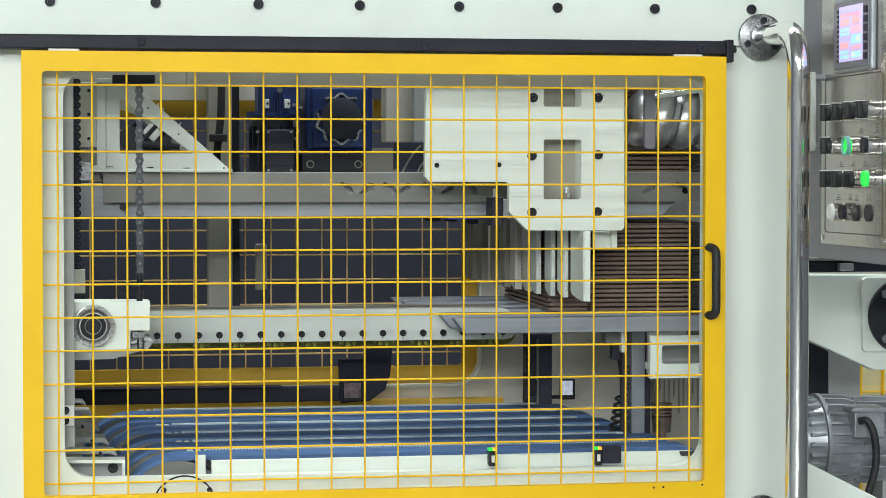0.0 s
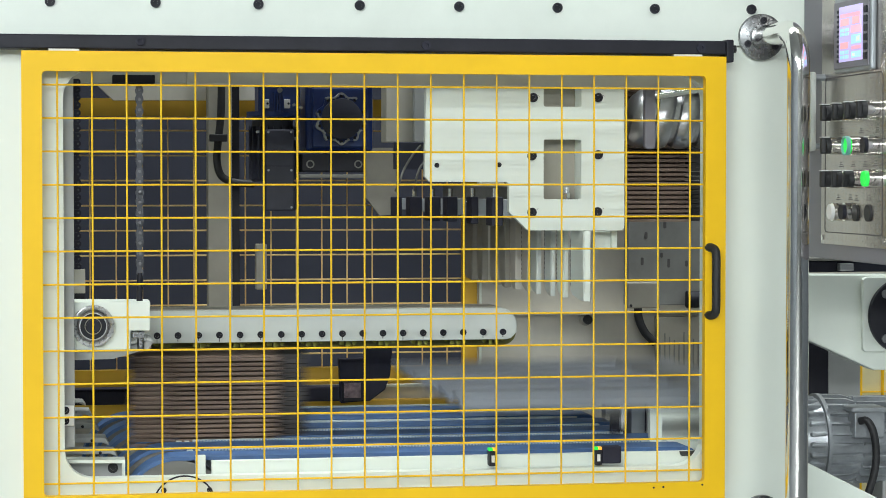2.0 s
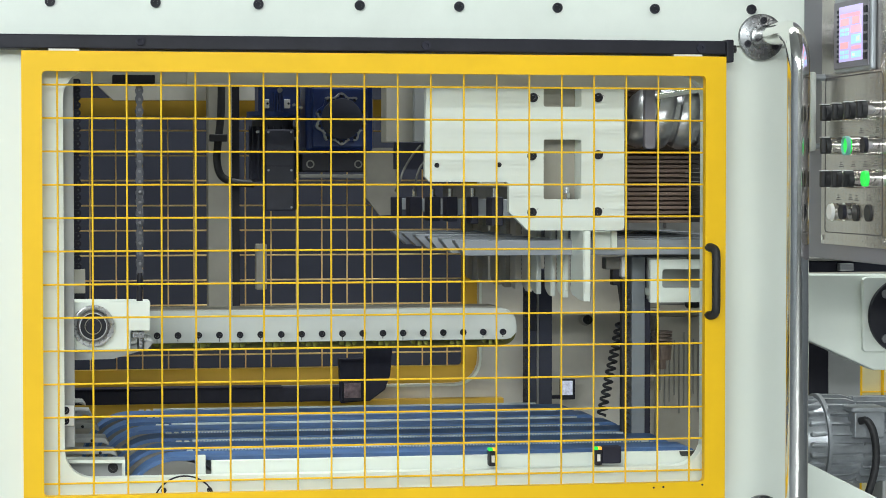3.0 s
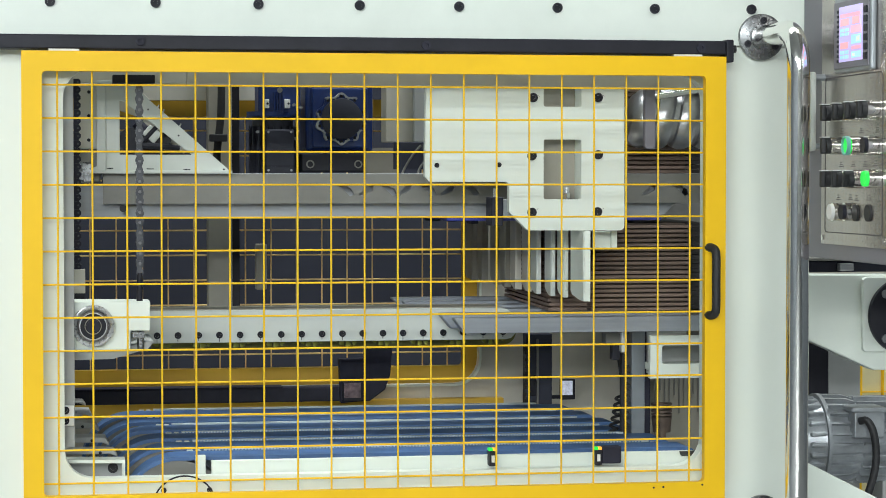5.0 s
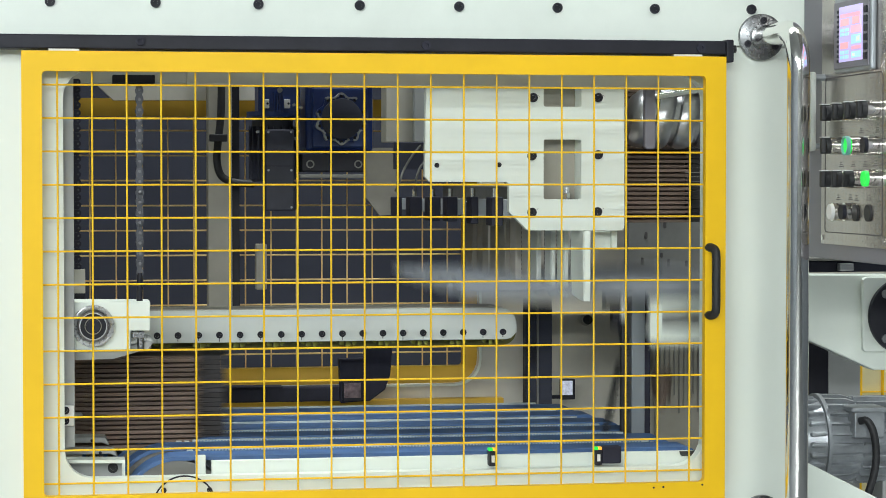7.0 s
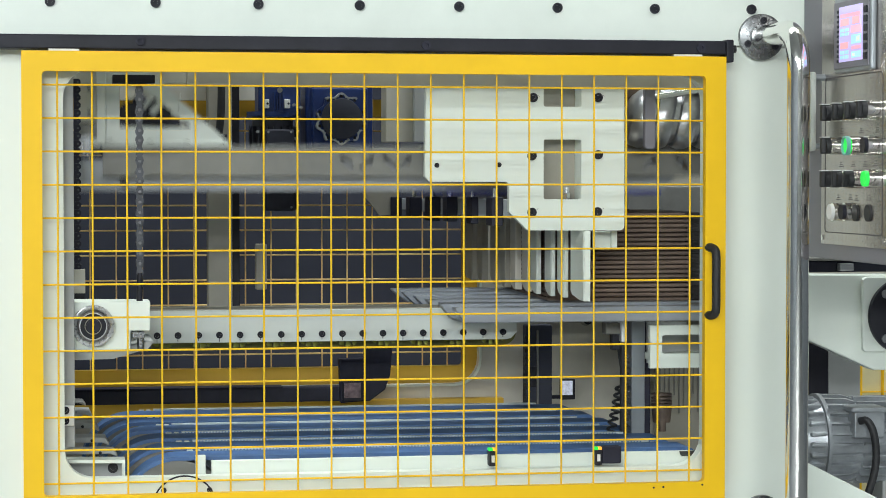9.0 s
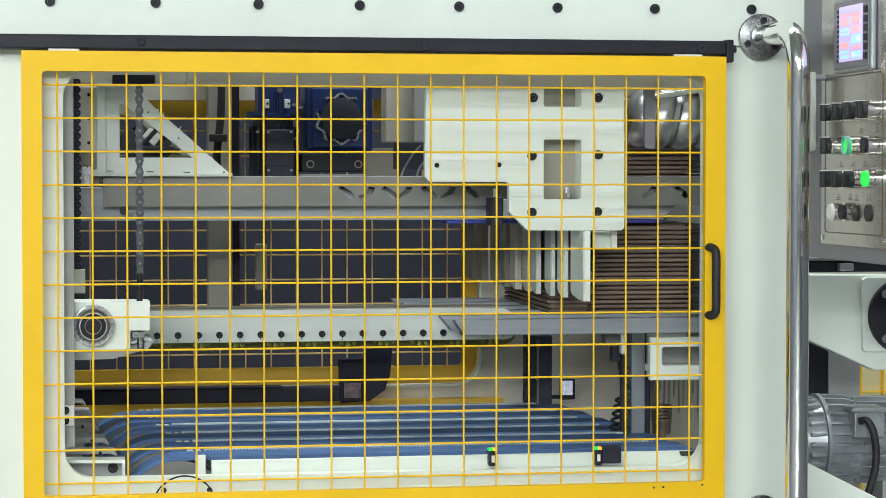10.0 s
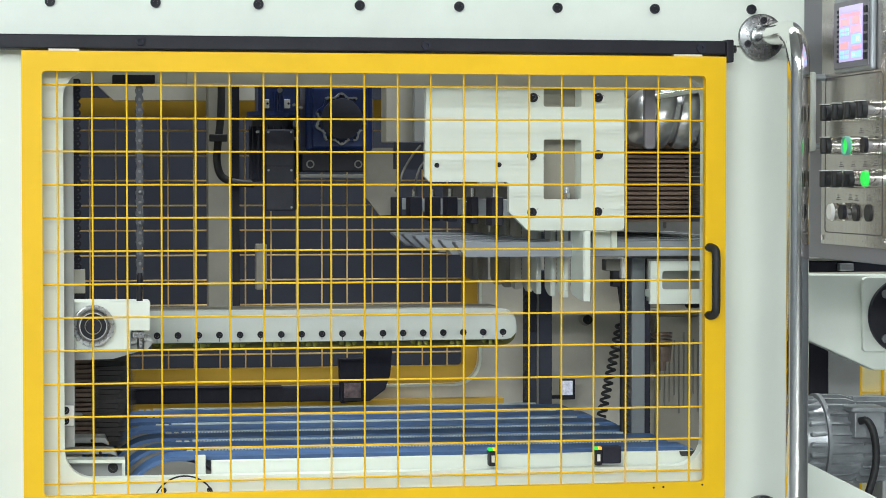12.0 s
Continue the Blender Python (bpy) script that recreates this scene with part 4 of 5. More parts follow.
part("side_web", box(0.8889, 0.8984, 1.3641, 1.3937, 0.15, 0.16, 0.001), CREAM, hous)

# ---- stop fingers and dampers behind the housing ----
fz0 = 1.2748
FINGERS = [(0.8388, 0.086), (0.8375, 0.24), (0.8263, 0.29), (0.8168, 0.36), (0.8177, 0.44), (0.8159, 0.52), (0.8123, 0.60),
           (0.8139, 0.70), (0.8070, 0.80), (0.8057, 0.90), (0.8110, 0.97)]
for k, (fx1, y) in enumerate(FINGERS):
    t = thing("stop_finger", "pale upright stop finger plate, toned darker with depth", "stop finger", (fx1, y, fz0), "stop fingers")
    deep, tall = (0.094, 0.113) if k == 0 else (0.052 - 0.002 * (k % 3), 0.155)
    wide = 0.0115 if k == 0 else 0.0085 if k < 5 else 0.0125
    z0 = fz0 + (0.006 if k else 0.008)
    # deeper fingers take darker materials: the shade inside, put into their colour
    depth_tone = CREAM2 if k < 2 else CREAM3 if k < 4 else DULL if k < 6 else TAN
    part("blade", prism([(y, z0), (y + deep * 0.35, z0 + 0.001), (y + deep - 0.010, z0 + 0.007), (y + deep, z0 + 0.014), (y + deep, z0 + tall), (y, z0 + tall)], fx1 - wide, fx1, axis="x", bevel=0.0008), depth_tone, t)
    part("front_strip", box(fx1 - wide + 0.0010, fx1 - 0.0010, z0 + 0.012, z0 + tall, y - 0.003, y - 0.0002, 0.0006), depth_tone, t)
    if k < 5:
        # the toothed rubber edge down the back of the blade
        teeth = [(y + deep + 0.0005, z0 + 0.020)]
        for q in range(int((tall - 0.03) / 0.008)):
            teeth += [(y + deep + 0.010, z0 + 0.022 + 0.008 * q), (y + deep + 0.0045, z0 + 0.026 + 0.008 * q)]
        part("toothed_edge", prism(teeth + [(y + deep + 0.0005, z0 + tall - 0.006)], fx1 - wide + 0.001, fx1 - 0.003, axis="x"), RUBBER, t, "black toothed rubber edge")
for k, (dx0, dx1, dz0, dz1) in enumerate(((0.6957, 0.7154, 1.4022, 1.4489), (0.6947, 0.7074, 1.4015, 1.4482), (0.6766, 0.6956, 1.4027, 1.4470), (0.6662, 0.6886, 1.4010, 1.4458), (0.6525, 0.6763, 1.4044, 1.4446), (0.6377, 0.6591, 1.4063, 1.4434))):
    y = (0.18, 0.36, 0.50, 0.64, 0.78, 0.92)[k]
    t = thing("damper", "black compact air cylinder with bright fitting", "air cylinder", ((dx0 + dx1) / 2, y, dz0), "air cylinders")
    part("body", box(dx0, dx1, dz0, dz1, y, y + 0.05, 0.002), NAVY, t)
    part("nose", box(dx1, dx1 + 0.016, dz0 + 0.012, dz1 - 0.004, y + 0.004, y + 0.044, 0.001), CASTG, t, "bright cylinder end")
    part("fitting", rod(((dx0 + dx1) / 2, y + 0.02, dz1), ((dx0 + dx1) / 2, y + 0.02, dz1 + 0.014), 0.0045, 10), CHROME, t, smooth=True)
    part("rod_pair", rod((dx1 + 0.01, y + 0.02, dz1 - 0.012), (0.7544, y + 0.02, dz1 - 0.012), 0.004, 10), CHROME, t, smooth=True)
solid("damper_bar", box(0.7524, 0.8010, 1.4109, 1.4660, 0.17, 1.0, 0.002), ALUD, "dull aluminium cross bar carrying the cylinders", "cross bar")
solid("finger_bar", box(0.8303, 0.9058, fz0 + 0.150, fz0 + 0.170, 0.17, 1.02, 0.002), DULL, "pale cross bar carrying the stop fingers", "cross bar")

# ---- bright feed rollers and duct, upper right ----
fr = thing("spiral_duct", "bright spiral-wound steel duct with grooves", "duct", (1.0084, 0.2500, 1.5276))
RCX, RCZ, RCY = 1.0279, 1.5817, 0.25
prof = [(-0.090, 0.020), (-0.088, 0.038), (-0.078, 0.047), (-0.066, 0.051), (-0.060, 0.051), (-0.058, 0.044), (-0.050, 0.044), (-0.048, 0.050), (-0.038, 0.053), (-0.026, 0.053), (-0.020, 0.050), (-0.018, 0.043), (-0.010, 0.043),
        (-0.008, 0.049), (0.002, 0.053), (0.014, 0.053), (0.022, 0.050), (0.024, 0.043), (0.031, 0.043), (0.033, 0.049), (0.044, 0.053), (0.056, 0.053), (0.064, 0.050), (0.30, 0.05)]
bm = bmesh.new()
rows = []
for px, pr in prof:
    # the turns lean, as the wound strip does
    rows.append([bm.verts.new((RCX + px + 0.20 * pr * math.sin(2 * math.pi * k / 40) * (1 + 0.5 * math.sin(2 * math.pi * k / 40)) * (1 if -0.09 < px < 0.2 else 0), RCY + pr * math.cos(2 * math.pi * k / 40), RCZ + pr * math.sin(2 * math.pi * k / 40))) for k in range(40)])
for a, b in zip(rows, rows[1:]):
    for k in range(40):
        bm.faces.new((a[k], a[(k + 1) % 40], b[(k + 1) % 40], b[k]))
bm.faces.new(rows[0]), bm.faces.new(rows[-1])
part("barrel", bm, DUCT, fr, smooth=True)
part("bearing_arm", prism(rounded(0.9525, 0.9705, 1.5275, 1.6427, 0.006), 0.18, 0.195, bevel=0.002), SLATE, fr, "dark hanger strap")
part("pinch_bar", rod((0.9801, 0.2000, 1.6325), (1.1109, 0.2000, 1.6446), 0.008, 16), CHROME, fr, smooth=True)
part("pinch_bar", rod((0.9780, 0.2100, 1.6142), (1.1139, 0.2100, 1.6356), 0.006, 16), CHROME, fr, smooth=True)
part("back_frame", box(1.0313, 1.2383, 1.6293, 1.6835, 0.62, 0.66, 0.002), GREYP, fr)
fpl = thing("feed_side_plate", "grey machine plate with black hose behind the stack", "machine plate", (1.2073, 0.9800, 1.2463))
part("plate", box(1.1275, 1.3724, 1.2230, 1.4626, 0.98, 1.02, 0.002), PLATEG, fpl)
part("hose", tube([(1.1440, 0.9670, 1.2189), (1.1465, 0.9650, 1.1950), (1.1590, 0.9650, 1.1690), (1.1800, 0.9650, 1.1480)], 0.0085, 10), RUBBER, fpl, smooth=True)
jbx = part("junction_box", box(1.1201, 1.1877, 1.2187, 1.2713, 0.955, 0.979, 0.003), TAN, fpl, "tan square junction box")
part("box_screw", rod((1.1270, 0.9545, 1.2245), (1.1270, 0.9560, 1.2245), 0.003, 8), BLACK, jbx)
for hx, hz, hh in ((1.2030, 1.3900, 0.024), (1.1640, 1.3640, 0.014), (1.2110, 1.3080, 0.018), (1.1960, 1.3240, 0.010), (1.1560, 1.3120, 0.016), (1.2480, 1.3070, 0.012)):
    part("oblong_slot", prism(rounded(hx - 0.0028, hx + 0.0028, hz - hh / 2, hz + hh / 2, 0.0026, 3), 0.9785, 0.9802), INK, fpl)
part("coupling", rod((1.2458, 0.9700, 1.2350), (1.2811, 0.9700, 1.2347), 0.017, 20), BLACK, fpl, smooth=True)
part("ribbed_sheet", box(1.1892, 1.3870, 0.9239, 1.1995, 0.985, 1.01, 0.001), TAN, fpl)
# darker strips in place of open slots, the shade in them put into colour
for k in range(9):
    part("sheet_rib", box(1.1936 + 0.010 * k, 1.1960 + 0.010 * k, 1.0517 - (k * 37) % 50 * 0.001, 1.1432 + (k * 23) % 30 * 0.001, 0.983, 0.986, 0), ALUD, fpl)

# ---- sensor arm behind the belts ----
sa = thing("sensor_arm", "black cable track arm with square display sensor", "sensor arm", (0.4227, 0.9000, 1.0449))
part("track", box(XL, 0.5543, 1.0478, 1.0761, 0.90, 0.94, 0.003), NAVY, sa)
part("track_lip", box(XL, 0.4227, 1.0768, 1.0784, 0.895, 0.94, 0), NAVY, sa)
part("elbow", prism([(0.5300, 1.1312), (0.5793, 1.1327), (0.5794, 1.1523), (0.6344, 1.1538), (0.6299, 1.0992), (0.6200, 1.0709), (0.5902, 1.0495), (0.5331, 1.0461)], 0.88, 0.90, bevel=0.002), NAVY, sa)
part("display", box(0.5363, 0.5724, 1.0521, 1.0870, 0.862, 0.879, 0.001), BLACK, sa, "square dim display")
part("display_glass", box(0.5379, 0.5696, 1.0581, 1.0864, 0.8600, 0.8618, 0), material("dim_display", (0.22, 0.15, 0.16), 0.3, vary=0.5, scale=60), sa)
rf = thing("display_sensor", "small sensor with pale face, glow added, in black holder", "sensor", (0.9911, 0.9300, 1.0423))
part("holder", box(0.9773, 1.0060, 1.0411, 1.0815, 0.925, 0.94, 0.001), BLACK, rf)
# emission added to brighten the sensor's pale face
part("lens", box(0.9796, 1.0002, 1.0506, 1.0786, 0.922, 0.9248, 0), material("glowing_pale_face", (0.55, 0.56, 0.64), 0.25, vary=0.5, scale=90, glow=((0.75, 0.82, 1.0), 0.4)), rf, "pale face with added glow")
part("stem", box(0.9408, 0.9773, 1.0428, 1.0495, 0.93, 0.94, 0), BLACK, rf)

# ---- lifting fork ----
FTX, FTOP, FBOT = 0.6342, 1.2524, 1.2275
fork = thing("lifting_fork", "grey aluminium lifting fork with cream carriage", "lifting fork", (FTX, 0.17, FBOT))
FEND = 1.1780
GAPS = [0.170 + 0.127 * k for k in range(6)]
for k, y in enumerate(GAPS):
    part("tine", prism([(FTX - 0.002 * k, FTOP), (FTX - 0.002 * k, FTOP - 0.003), (FTX + 0.016, FBOT), (FEND, FBOT), (FEND, FTOP)], y, y + 0.036, bevel=0.001), FORKM, fork)
part("crossbar", box(FEND - 0.12, FEND, FBOT - 0.02, FTOP - 0.002, 0.15, 0.86, 0.002), ALUD, fork)
cz0, cz1 = 1.1468, 1.2178
cx0, cx1 = 0.9691, 1.1187
part("carriage_box", prism([(cx0, cz0), (cx1, cz0), (cx1, cz1), (cx0, cz1)], 0.205, 0.217, [rounded(cx0 + 0.020, cx1 - 0.01, cz0 + 0.024, cz1 - 0.016, 0.005)]), CREAM2, fork, "cream slotted carriage plate")
part("carriage_web", box(cx0 + 0.015, cx1, cz0 + 0.008, cz0 + 0.02, 0.2172, 0.30, 0.001), CREAM2, fork)
part("carriage_back", box(cx0 + 0.02, cx1, cz0, cz1, 0.30, 0.31, 0.001), GREYP, fork)
part("slide_post", box(0.9612, 0.9852, cz0 - 0.24, cz1 + 0.002, 0.30, 0.335, 0.002), POSTG, fork, "blue-grey aluminium slide post")
part("slide_rod", box(0.9826, 0.9973, cz0 - 0.24, cz1, 0.31, 0.33, 0.002), NAVY, fork)
part("clamp", box(0.9311, 0.9408, cz1 - 0.030, cz1 + 0.004, 0.25, 0.28, 0.001), WHITE, fork)
part("bracket", box(0.9062, 0.9365, cz1 - 0.018, cz1 + 0.002, 0.26, 0.29, 0.002), ALUD, fork)
part("foot", box(0.9189, 0.9336, cz1 - 0.045, cz1 - 0.016, 0.265, 0.285, 0.002), BLACK, fork)
part("filter_bowl", rod((1.0413, 0.40, cz0 - 0.112), (1.0413, 0.40, cz0 - 0.085), 0.0155, 16, r2=0.018), BRASSY, fork, smooth=True)
part("filter_nut", rod((1.0413, 0.40, cz0 - 0.128), (1.0413, 0.40, cz0 - 0.112), 0.008, 12), BRASSY, fork, smooth=True)
for k in range(4):
    part("thread_ring", ring((1.0413, 0.40, cz0 - 0.081 + 0.006 * k), (0, 0, 1), 0.0185, 0.012, 0.0035, 24), BRASSY, fork, "dull copper thread ring", True)
rx = 0.9479
part("cable_chain", box(rx - 0.0075, rx - 0.002, cz0 - 0.24, cz1 - 0.035, 0.285, 0.30, 0.001), RUBBER, fork)
for k in range(30):
    z = cz1 - 0.06 - 0.0098 * k
    part("chain_tooth", prism([(rx - 0.002, z), (rx + 0.007, z + 0.001), (rx + 0.004, z + 0.005), (rx - 0.002, z + 0.006)], 0.284, 0.299), RUBBER, fork)
coil = []
ca, cb = Vector((0.9493, 0.3300, 1.1070)), Vector((0.9158, 0.3300, 0.9462))
for k in range(14 * 8 + 1):
    s = k / (14 * 8)
    a = 2 * math.pi * k / 8
    c = ca.lerp(cb, s)
    coil.append((c.x + 0.0068 * math.cos(a), c.y + 0.0068 * math.sin(a), c.z))
part("coil_hose", tube([(0.9452, 0.3300, 1.1751), (0.9502, 0.3300, 1.1410)] + coil, 0.0025, 6), RUBBER, fork, "black coiled air hose", True)
bx0, bx1 = 0.8991, 0.9506
lz1 = 1.1750
part("rear_guide", box(bx0, bx1, lz1 - 0.30, lz1, 0.885, 0.92, 0.002), HALLD, fork, "dark rear guide column")
part("rear_groove", box(bx0 + 0.020, bx0 + 0.024, lz1 - 0.30, lz1 - 0.01, 0.881, 0.886, 0), ALUD, fork)
part("rear_slider", box(bx0 + 0.006, bx0 + 0.018, lz1 - 0.12, lz1 - 0.08, 0.877, 0.885, 0.001), BLACK, fork)
for k in range(20):
    z = lz1 - 0.02 - 0.0135 * k
    part("guide_tooth", box(bx0 - 0.003, bx0 + 0.002, z - 0.006, z, 0.883, 0.90, 0), RUBBER, fork)

# ---- pusher carriage with press bars ----
car = thing("pusher_carriage", "grey pusher beam with cream triangular bracket", "pusher carriage", (0.0699, 0.27, 1.4420))
bz0, bz1 = 1.4404, 1.4889
CBX0, CBX1 = 0.0716, 1.1826
slots = []
for sx in (0.4681, 0.5038, 0.5396, 0.5661, 0.6059, 0.6402, 0.6783, 0.9845, 1.0387):
    slots.append([(sx - 0.012, bz1 - 0.020), (sx - 0.006, bz1 - 0.015), (sx + 0.010, bz1 - 0.025), (sx + 0.014, bz1 - 0.034), (sx + 0.007, bz1 - 0.037), (sx - 0.001, bz1 - 0.029)] if len(slots) % 2 == 0 else
                 [(sx + 0.013, bz1 - 0.018), (sx + 0.004, bz1 - 0.016), (sx - 0.003, bz1 - 0.025), (sx - 0.014, bz1 - 0.033), (sx - 0.010, bz1 - 0.036), (sx + 0.008, bz1 - 0.028)])
part("beam_web", prism([(CBX0, bz0), (CBX1, bz0), (CBX1, bz1), (CBX0, bz1)], 0.27, 0.276, slots), ALUD, car)
# brighter metal than the web: the top edge's highlight, put into its colour
part("beam_top", box(CBX0, CBX1, bz1 - 0.005, bz1 + 0.001, 0.2765, 0.36, 0.001), ALU, car)
# coloured near black, so the slots in front look shaded inside
part("beam_back", box(CBX0, CBX1, bz0, bz1 - 0.006, 0.355, 0.36, 0.0), NAVY, car)
tri = [(0.0670, 1.6403), (0.1158, 1.6397), (0.1393, 1.6152), (0.2805, 1.4907), (0.0536, 1.4908), (0.0536, 1.4981), (0.0663, 1.5035)]
trih = [(0.0984, 1.6076), (0.1048, 1.6068), (0.2154, 1.5201), (0.0980, 1.5200)]
part("bracket", prism(tri, 0.262, 0.2695, [trih]), CREAM3, car, "cream triangular bracket")
part("bracket_post", box(0.0620, 0.0764, 1.4944, 1.6391, 0.252, 0.2616, 0.001), CREAM3, car)
part("bracket_cap", box(0.0623, 0.1209, 1.6336, 1.6399, 0.246, 0.2616, 0.001), CREAM3, car)
part("bracket_sill", box(0.0517, 0.2800, 1.4898, 1.4944, 0.250, 0.2616, 0.001), CREAM3, car)
# cream brace in the duller paint, which holds the shade inside the bracket
part("back_brace", prism([(0.0947, 1.6341), (0.1288, 1.6343), (0.2239, 1.5302), (0.2053, 1.5227), (0.1230, 1.5859), (0.0945, 1.5951)], 0.33, 0.336, bevel=0.001), DULL, car)
for hx, hz in ((0.1602, 1.5989), (0.1684, 1.5916), (0.1957, 1.5688)):
    part("edge_stud", rod((hx, 0.266, hz - 0.003), (hx + 0.002, 0.266, hz + 0.002), 0.0013, 8), CHROME, car, smooth=True)
for hx, hz in ((0.1446, 1.5933), (0.1936, 1.5513), (0.2667, 1.4963)):
    part("plate_hole", rod((hx, 0.2612, hz), (hx, 0.2622, hz), 0.0016, 8), BLACK, car)
for hx, hz in ((0.0825, 1.4981), (0.1469, 1.4972), (0.2062, 1.4962)):
    part("plate_slot", box(hx - 0.005, hx + 0.006, hz - 0.0007, hz + 0.0007, 0.2610, 0.2618, 0), BLACK, car)
part("bracket_box", box(0.0272, 0.0671, 1.5294, 1.6358, 0.285, 0.34, 0.002), DULL, car)
for hx, hz in ((0.0500, 1.6219), (0.0498, 1.5834), (0.0496, 1.5440)):
    part("side_screw", rod((hx, 0.2845, hz), (hx, 0.281, hz), 0.0028, 10), BLACK, car)
part("bracket_foot", box(0.0267, 0.0684, 1.4761, 1.5274, 0.28, 0.33, 0.003), ALUD, car)
part("gear_block", box(0.0257, 0.0573, 1.4743, 1.5082, 0.270, 0.279, 0.003), DARKST, car)
part("bracket_side", box(0.0667, 0.0993, 1.4944, 1.6407, 0.2698, 0.33, 0.001), DULL, car)
part("motor_lump", box(0.1091, 0.1807, 1.5223, 1.5519, 0.29, 0.34, 0.006), BLACK, car)
part("motor_arm", rod((0.1260, 0.3100, 1.5733), (0.1811, 0.3100, 1.5243), 0.009, 10), NAVY, car, smooth=True)
part("motor_arm", rod((0.1092, 0.3000, 1.5629), (0.1457, 0.3000, 1.5260), 0.006, 10), BLACK, car, smooth=True)
part("motor_arm", rod((0.1455, 0.2950, 1.5333), (0.1769, 0.2950, 1.5574), 0.004, 10), BLACK, car, smooth=True)
part("gear_disc", rod((0.1180, 0.2900, 1.5443), (0.1186, 0.3100, 1.5446), 0.020, 20), BLACK, car, smooth=True)
part("clamp_stud", rod((0.1771, 0.2800, 1.5442), (0.1780, 0.3000, 1.5446), 0.006, 12), BLACK, car, smooth=True)
bm = box(0.1390, 0.1640, 1.5440, 1.5640, 0.282, 0.30, 0.002)
bmesh.ops.rotate(bm, cent=(0.1515, 0.29, 1.554), matrix=Matrix.Rotation(radians(40), 3, "Y"), verts=bm.verts)
part("motor_plate", bm, CREAM3, car, "pale tilted motor plate")
for hx, hz in ((0.1790, 1.5560), (0.1840, 1.5480), (0.1700, 1.5330), (0.1960, 1.5340)):
    part("clamp_nut", rod((hx, 0.283, hz), (hx + 0.001, 0.276, hz - 0.001), 0.0038, 6), CHROME, car, smooth=True)
part("spring_arm", rod((0.1590, 0.281, 1.5660), (0.1290, 0.281, 1.5330), 0.0036, 8), BLACK, car, smooth=True)
part("spring_arm", rod((0.1330, 0.279, 1.5360), (0.1960, 0.279, 1.5310), 0.0050, 8), BLACK, car, smooth=True)
part("guide_screw", rod((0.1040, 0.2650, 1.4331), (0.1046, 0.2900, 1.4327), 0.006, 14), BLACK, car, smooth=True)
pbz0, pbz1 = 1.4166, 1.4701
PBX1 = 1.0546
press = part("press_bar", prism([(XL + 0.3, pbz0), (PBX1 - 0.040, pbz0), (PBX1 - 0.012, pbz0 + 0.028), (PBX1, pbz1), (XL + 0.3, pbz1)], 0.30, 0.345, bevel=0.001), ALU, car, "bright aluminium press bar")
pad0 = 0.6413
part("press_pad", box(pad0, PBX1 - 0.042, pbz0 - 0.006, pbz0 - 0.0002, 0.298, 0.347, 0.001), PAD, press, "blue cushion strip")
for dy in (0.18, 0.33):
    part("rear_bar", prism([(XL + 0.3, pbz0), (PBX1 - 0.040, pbz0), (PBX1 - 0.012, pbz0 + 0.028), (PBX1, pbz1), (XL + 0.3, pbz1)], 0.30 + dy, 0.345 + dy, bevel=0.001), ALU, press)
    part("rear_pad", box(pad0, PBX1 - 0.042, pbz0 - 0.006, pbz0 - 0.0002, 0.298 + dy, 0.347 + dy, 0.001), PAD, press)
part("tie_bar", box(XL + 0.3, XL + 0.36, pbz0 + 0.01, pbz1 - 0.01, 0.346, 0.63, 0.001), ALUD, press)

# ---- stacks of corrugated board ----
SX0 = 0.8243
SNX = 0.8953
SBACK = 0.8429
SRX = 1.0702
SW, SH = 0.289, 0.149
STACKZ = FTOP + 0.001


def board_stack():
    t = thing("cardboard_stack", "stack of brown corrugated board blanks", "cardboard stack", (SX0, 0.32, STACKZ), "cardboard stacks")
    rng = random.Random(11)
    count = 19
    h = SH / count
    for k in range(count):
        jx, jy = rng.uniform(-0.002, 0.002), rng.uniform(-0.002, 0.002)
        z = STACKZ + k * h
        l, r = SX0 + jx, SX0 + SW + jx
        sag = rng.uniform(0.0006, 0.0014)
        pts = [(l, 0.335 + jy), (SNX - 0.004 + jx, 0.330 + jy), (SNX - 0.003 + jx, 0.36), (SNX + jx, 0.36), (SNX + 0.001 + jx, 0.32 + jy), (SRX + jx, 0.32 + jy), (SRX + 0.02 + jx, 0.82 + jy), (SBACK + jx, 0.82 + jy)]
        part("board", prism(pts, z, z + h - 0.0019 - sag, axis="z"), BOARD, t)
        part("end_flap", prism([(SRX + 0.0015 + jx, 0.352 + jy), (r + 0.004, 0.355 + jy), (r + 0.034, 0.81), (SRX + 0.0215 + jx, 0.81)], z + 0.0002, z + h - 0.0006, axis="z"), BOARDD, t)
        part("liner", prism([(l + 0.006, 0.342), (SRX - 0.005, 0.338), (SRX + 0.015, 0.81), (SBACK + 0.008, 0.81)], z + h - 0.0019 - sag, z + h, axis="z"), BOARD, t)
    return t


stack_a = board_stack()
base = stack_a.matrix_basis.copy()
stack_b = copy_thing(stack_a, base)
stack_c = copy_thing(stack_a, base)
stack_d = copy_thing(stack_a, base)

# ---- what moves ----
CYCLE = 4.85
FORK = [(0, 0), (0.2, 0), (0.4, -0.008), (0.62, -0.0143), (0.8, -0.016), (0.88, -0.026), (1.0, -0.112), (1.1, -0.195), (1.14, -0.220), (1.2, -0.232), (1.85, -0.232), (2.0, -0.125), (2.1, -0.035), (2.2, 0.096), (2.3, 0.124), (2.4, 0.1265),
        (3.78, 0.1265), (3.95, 0.104), (4.05, 0.052), (4.15, 0.017), (4.35, 0.0126), (4.65, 0.0005)]
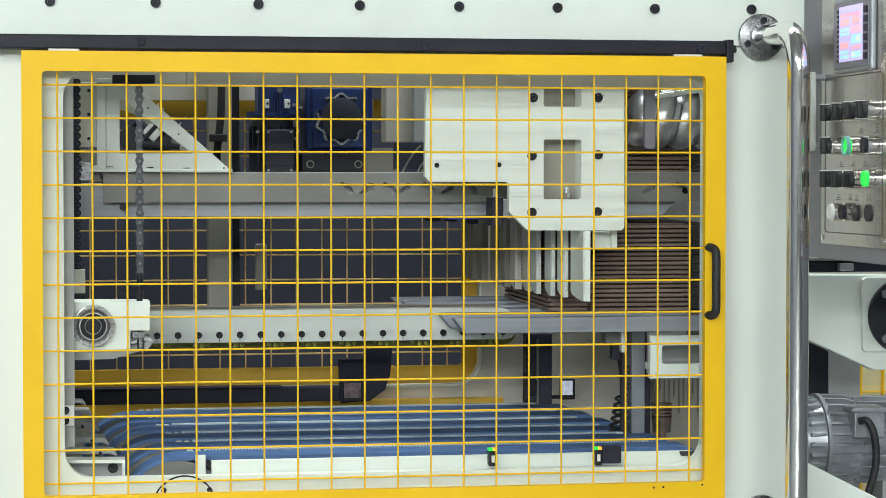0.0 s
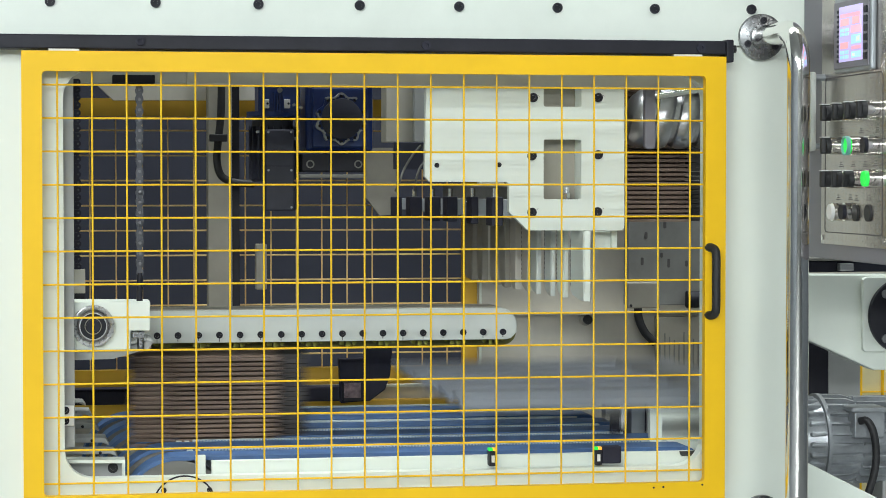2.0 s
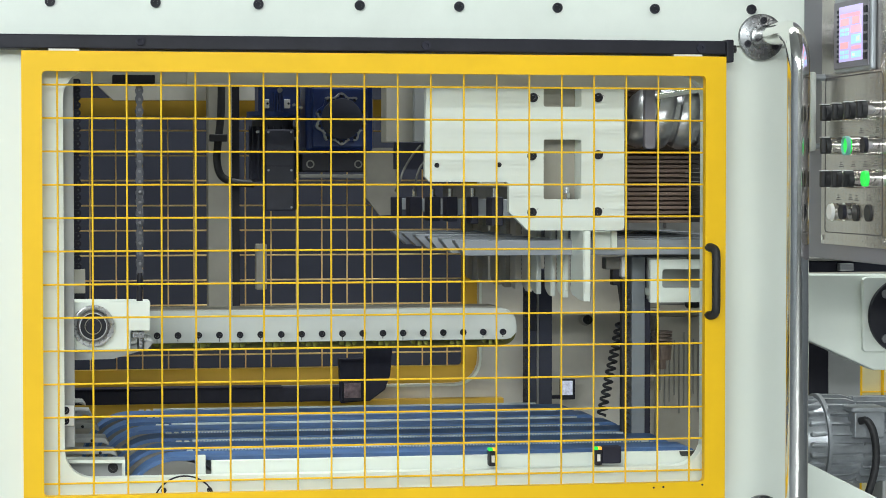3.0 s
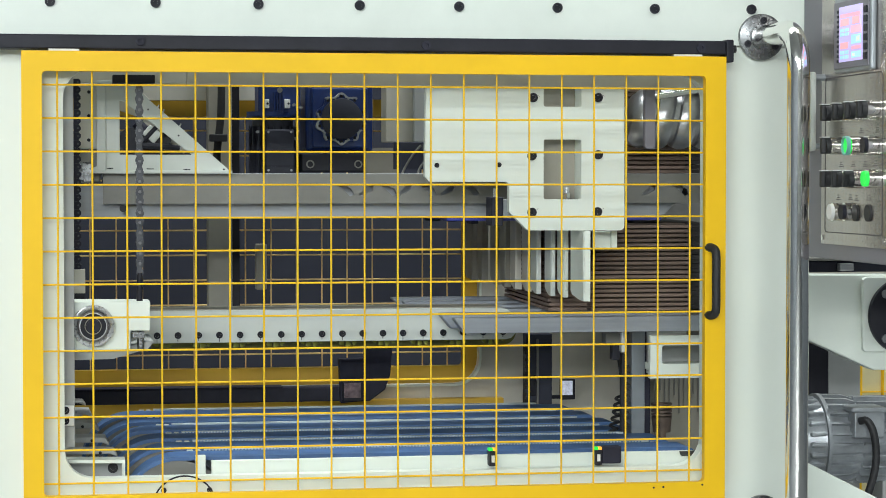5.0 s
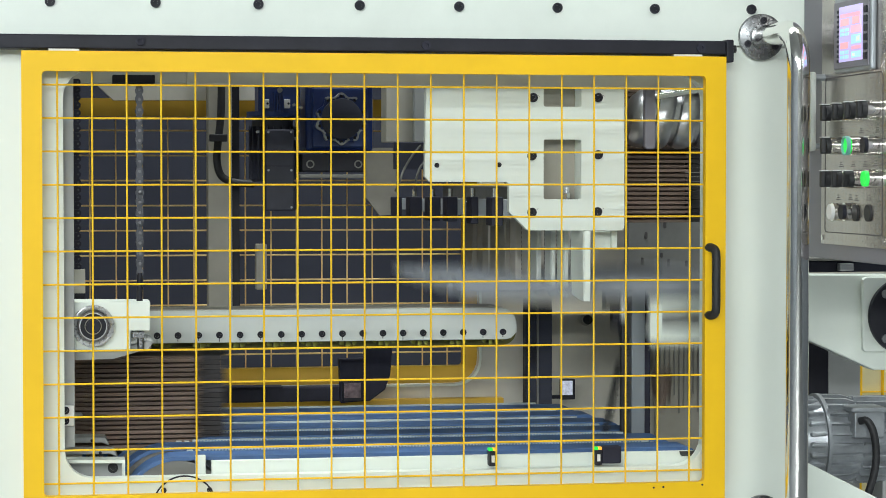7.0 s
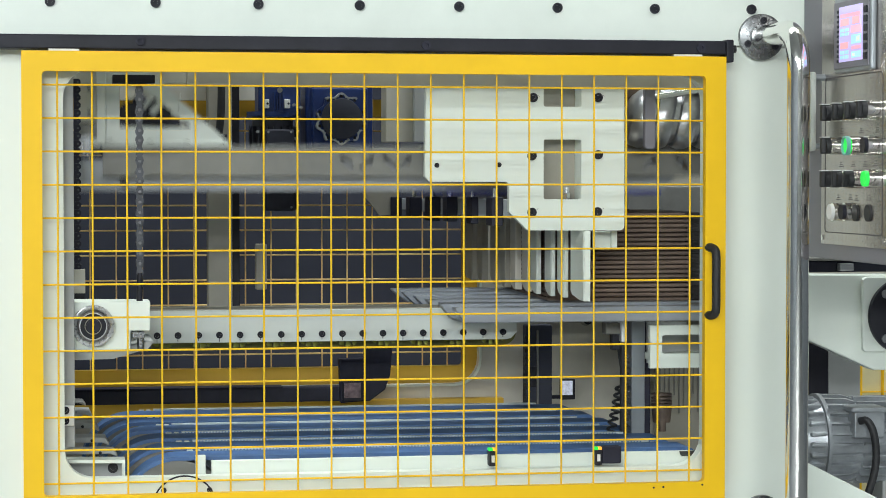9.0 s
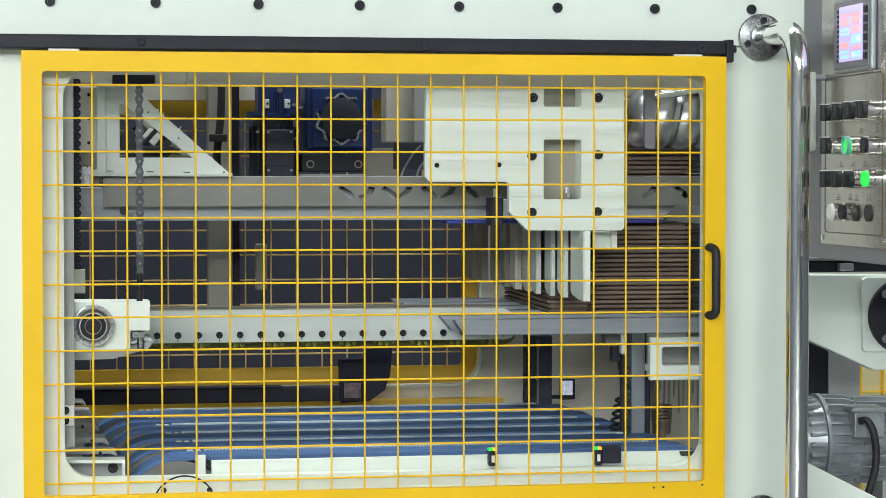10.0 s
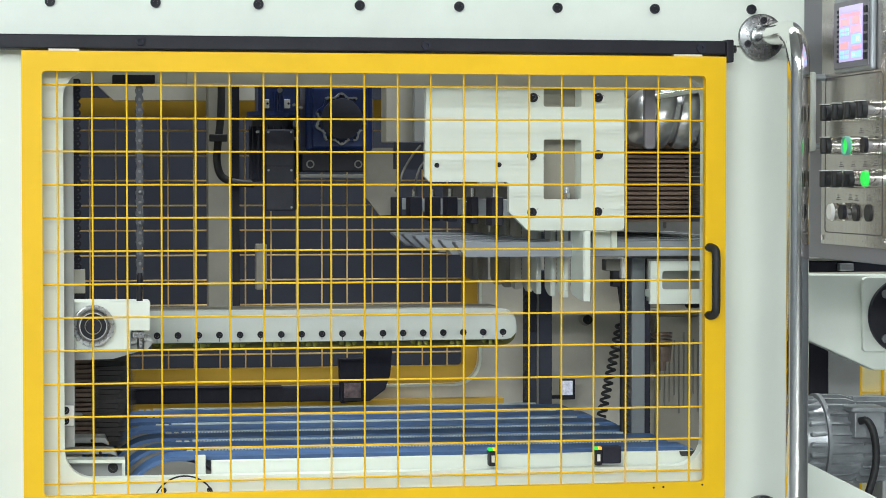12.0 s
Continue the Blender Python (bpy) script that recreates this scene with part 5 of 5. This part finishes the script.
CARZ = [(0, 0), (0.4, -0.010), (0.62, -0.0157), (0.8, -0.0157), (1.0, -0.027), (1.2, -0.0306), (1.5, -0.0306), (1.6, 0.022), (1.7, 0.116), (1.8, 0.215), (2.0, 0.30), (3.78, 0.30), (3.95, 0.24), (4.05, 0.150), (4.15, 0.042), (4.25, 0.021),
        (4.35, 0.017), (4.55, 0.0065)]
CARX = [(0, 0), (1.2, 0), (1.3, -0.016), (1.4, -0.094), (1.5, -0.181), (1.6, -0.262), (1.7, -0.325), (1.8, -0.355), (2.0, -0.36), (2.6, -0.36), (3.6, 0)]
PRESS = [(0, 0), (0.8, 0), (0.9, -0.017), (1.0, -0.044), (1.1, -0.135), (1.15, -0.169), (1.2, -0.1745), (1.3, -0.1755), (1.5, -0.1755), (1.6, -0.12), (1.7, -0.06), (1.8, -0.02), (1.95, 0)]
STACKX = [(0, 0), (1.2, 0), (1.3, -0.018), (1.4, -0.085), (1.5, -0.165), (1.6, -0.270), (1.8, -0.483), (2.0, -0.708), (2.2, -0.925), (2.3, -1.015), (2.4, -1.108), (2.7, -1.36), (3.0, -1.45)]
LOW = -0.219
# how far the topmost blank hangs back while the fork drops away under the stack
LAG = [(0.86, 0), (0.95, 0.030), (1.0, 0.072), (1.1, 0.052), (1.15, 0.004), (1.19, 0)]
WAIT = [(-5.9, 0.311), (-5.75, 0.311), (-5.45, 0.211), (-3.35, 0.211), (-3.10, 0.160), (-2.5, 0.150), (-1.07, 0.149), (-0.90, 0.106)]


def value(table, p, loop=True):
    """The table's value at p seconds into the cycle."""
    if loop:
        p %= CYCLE
        table = table + [(CYCLE, table[0][1])]
    if p <= table[0][0]:
        return table[0][1]
    for (t0, v0), (t1, v1) in zip(table, table[1:]):
        if p <= t1:
            return v0 + (v1 - v0) * (p - t0) / (t1 - t0)
    return table[-1][1]


def times(*tables):
    out = {0.0, 12.0}
    for c in range(-1, 3):
        for tb in tables:
            for p, _ in tb:
                if 0 < p + c * CYCLE < 12:
                    out.add(round(p + c * CYCLE, 3))
    return sorted(out)


def shifted(m, dx, dz):
    return Matrix.Translation((dx, 0, dz)) @ m


RISE = {0: 0.012, 1: -0.015, 2: 0.0}


def fork_rows(home):
    """The fork's rows; its rise after the drop comes a little earlier in the later cycles."""
    out = []
    for c in range(3):
        for p, v in FORK:
            t = p + c * CYCLE + (RISE[c] if 1.8 < p < 3 else 0)
            if t < 11.99:
                out.append((round(t, 3), shifted(home, 0, v)))
    end = 12.0 - 2 * CYCLE - RISE[2]
    return out + [(12.0, shifted(home, 0, value(FORK, end)))]


def motions():
    walk(fork, fork_rows(fork.matrix_basis.copy()))
    home_c = car.matrix_basis.copy()
    walk(car, [(t, shifted(home_c, value(CARX, t), value(CARZ, t))) for t in times(CARX, CARZ)])
    walk(press, [(t, pose(0, 0, value(PRESS, t))) for t in times(PRESS)])
    for k, st in enumerate((stack_a, stack_b, stack_c, stack_d)):
        start = k * CYCLE
        rows = []
        marks = {0.0, 12.0}
        for p in [q for q, _ in STACKX] + [0.8, 0.88, 1.0, 1.1, 1.14] + [0.05 - p for p in (0.25, 0.55, 0.75, 0.85)] + [q for q, _ in WAIT] + [q for q in (0.2, 0.4, 0.62)]:
            if 0 < start + p < 12:
                marks.add(round(start + p, 3))
        for t in sorted(marks):
            p = t - start
            if p > -0.90:
                dz = max(value(FORK, p), LOW) if p < 1.2 else LOW
            else:
                dz = value(WAIT, p, False)
            rows.append((t, shifted(base, value(STACKX, p, False), dz)))
        walk(st, rows)
        if start + LAG[0][0] > 12:
            continue
        for sheet in st.children:
            layer = round((min(v.co.z for v in sheet.data.vertices) - 0.001) / (SH / 19) - 0.3)
            rest = sheet.matrix_basis.copy()
            share = max(0, min(18, layer)) / 18
            walk(sheet, [(0, rest)] + [(start + p, shifted(rest, 0, v * share)) for p, v in LAG] + [(12, rest)])


motions()
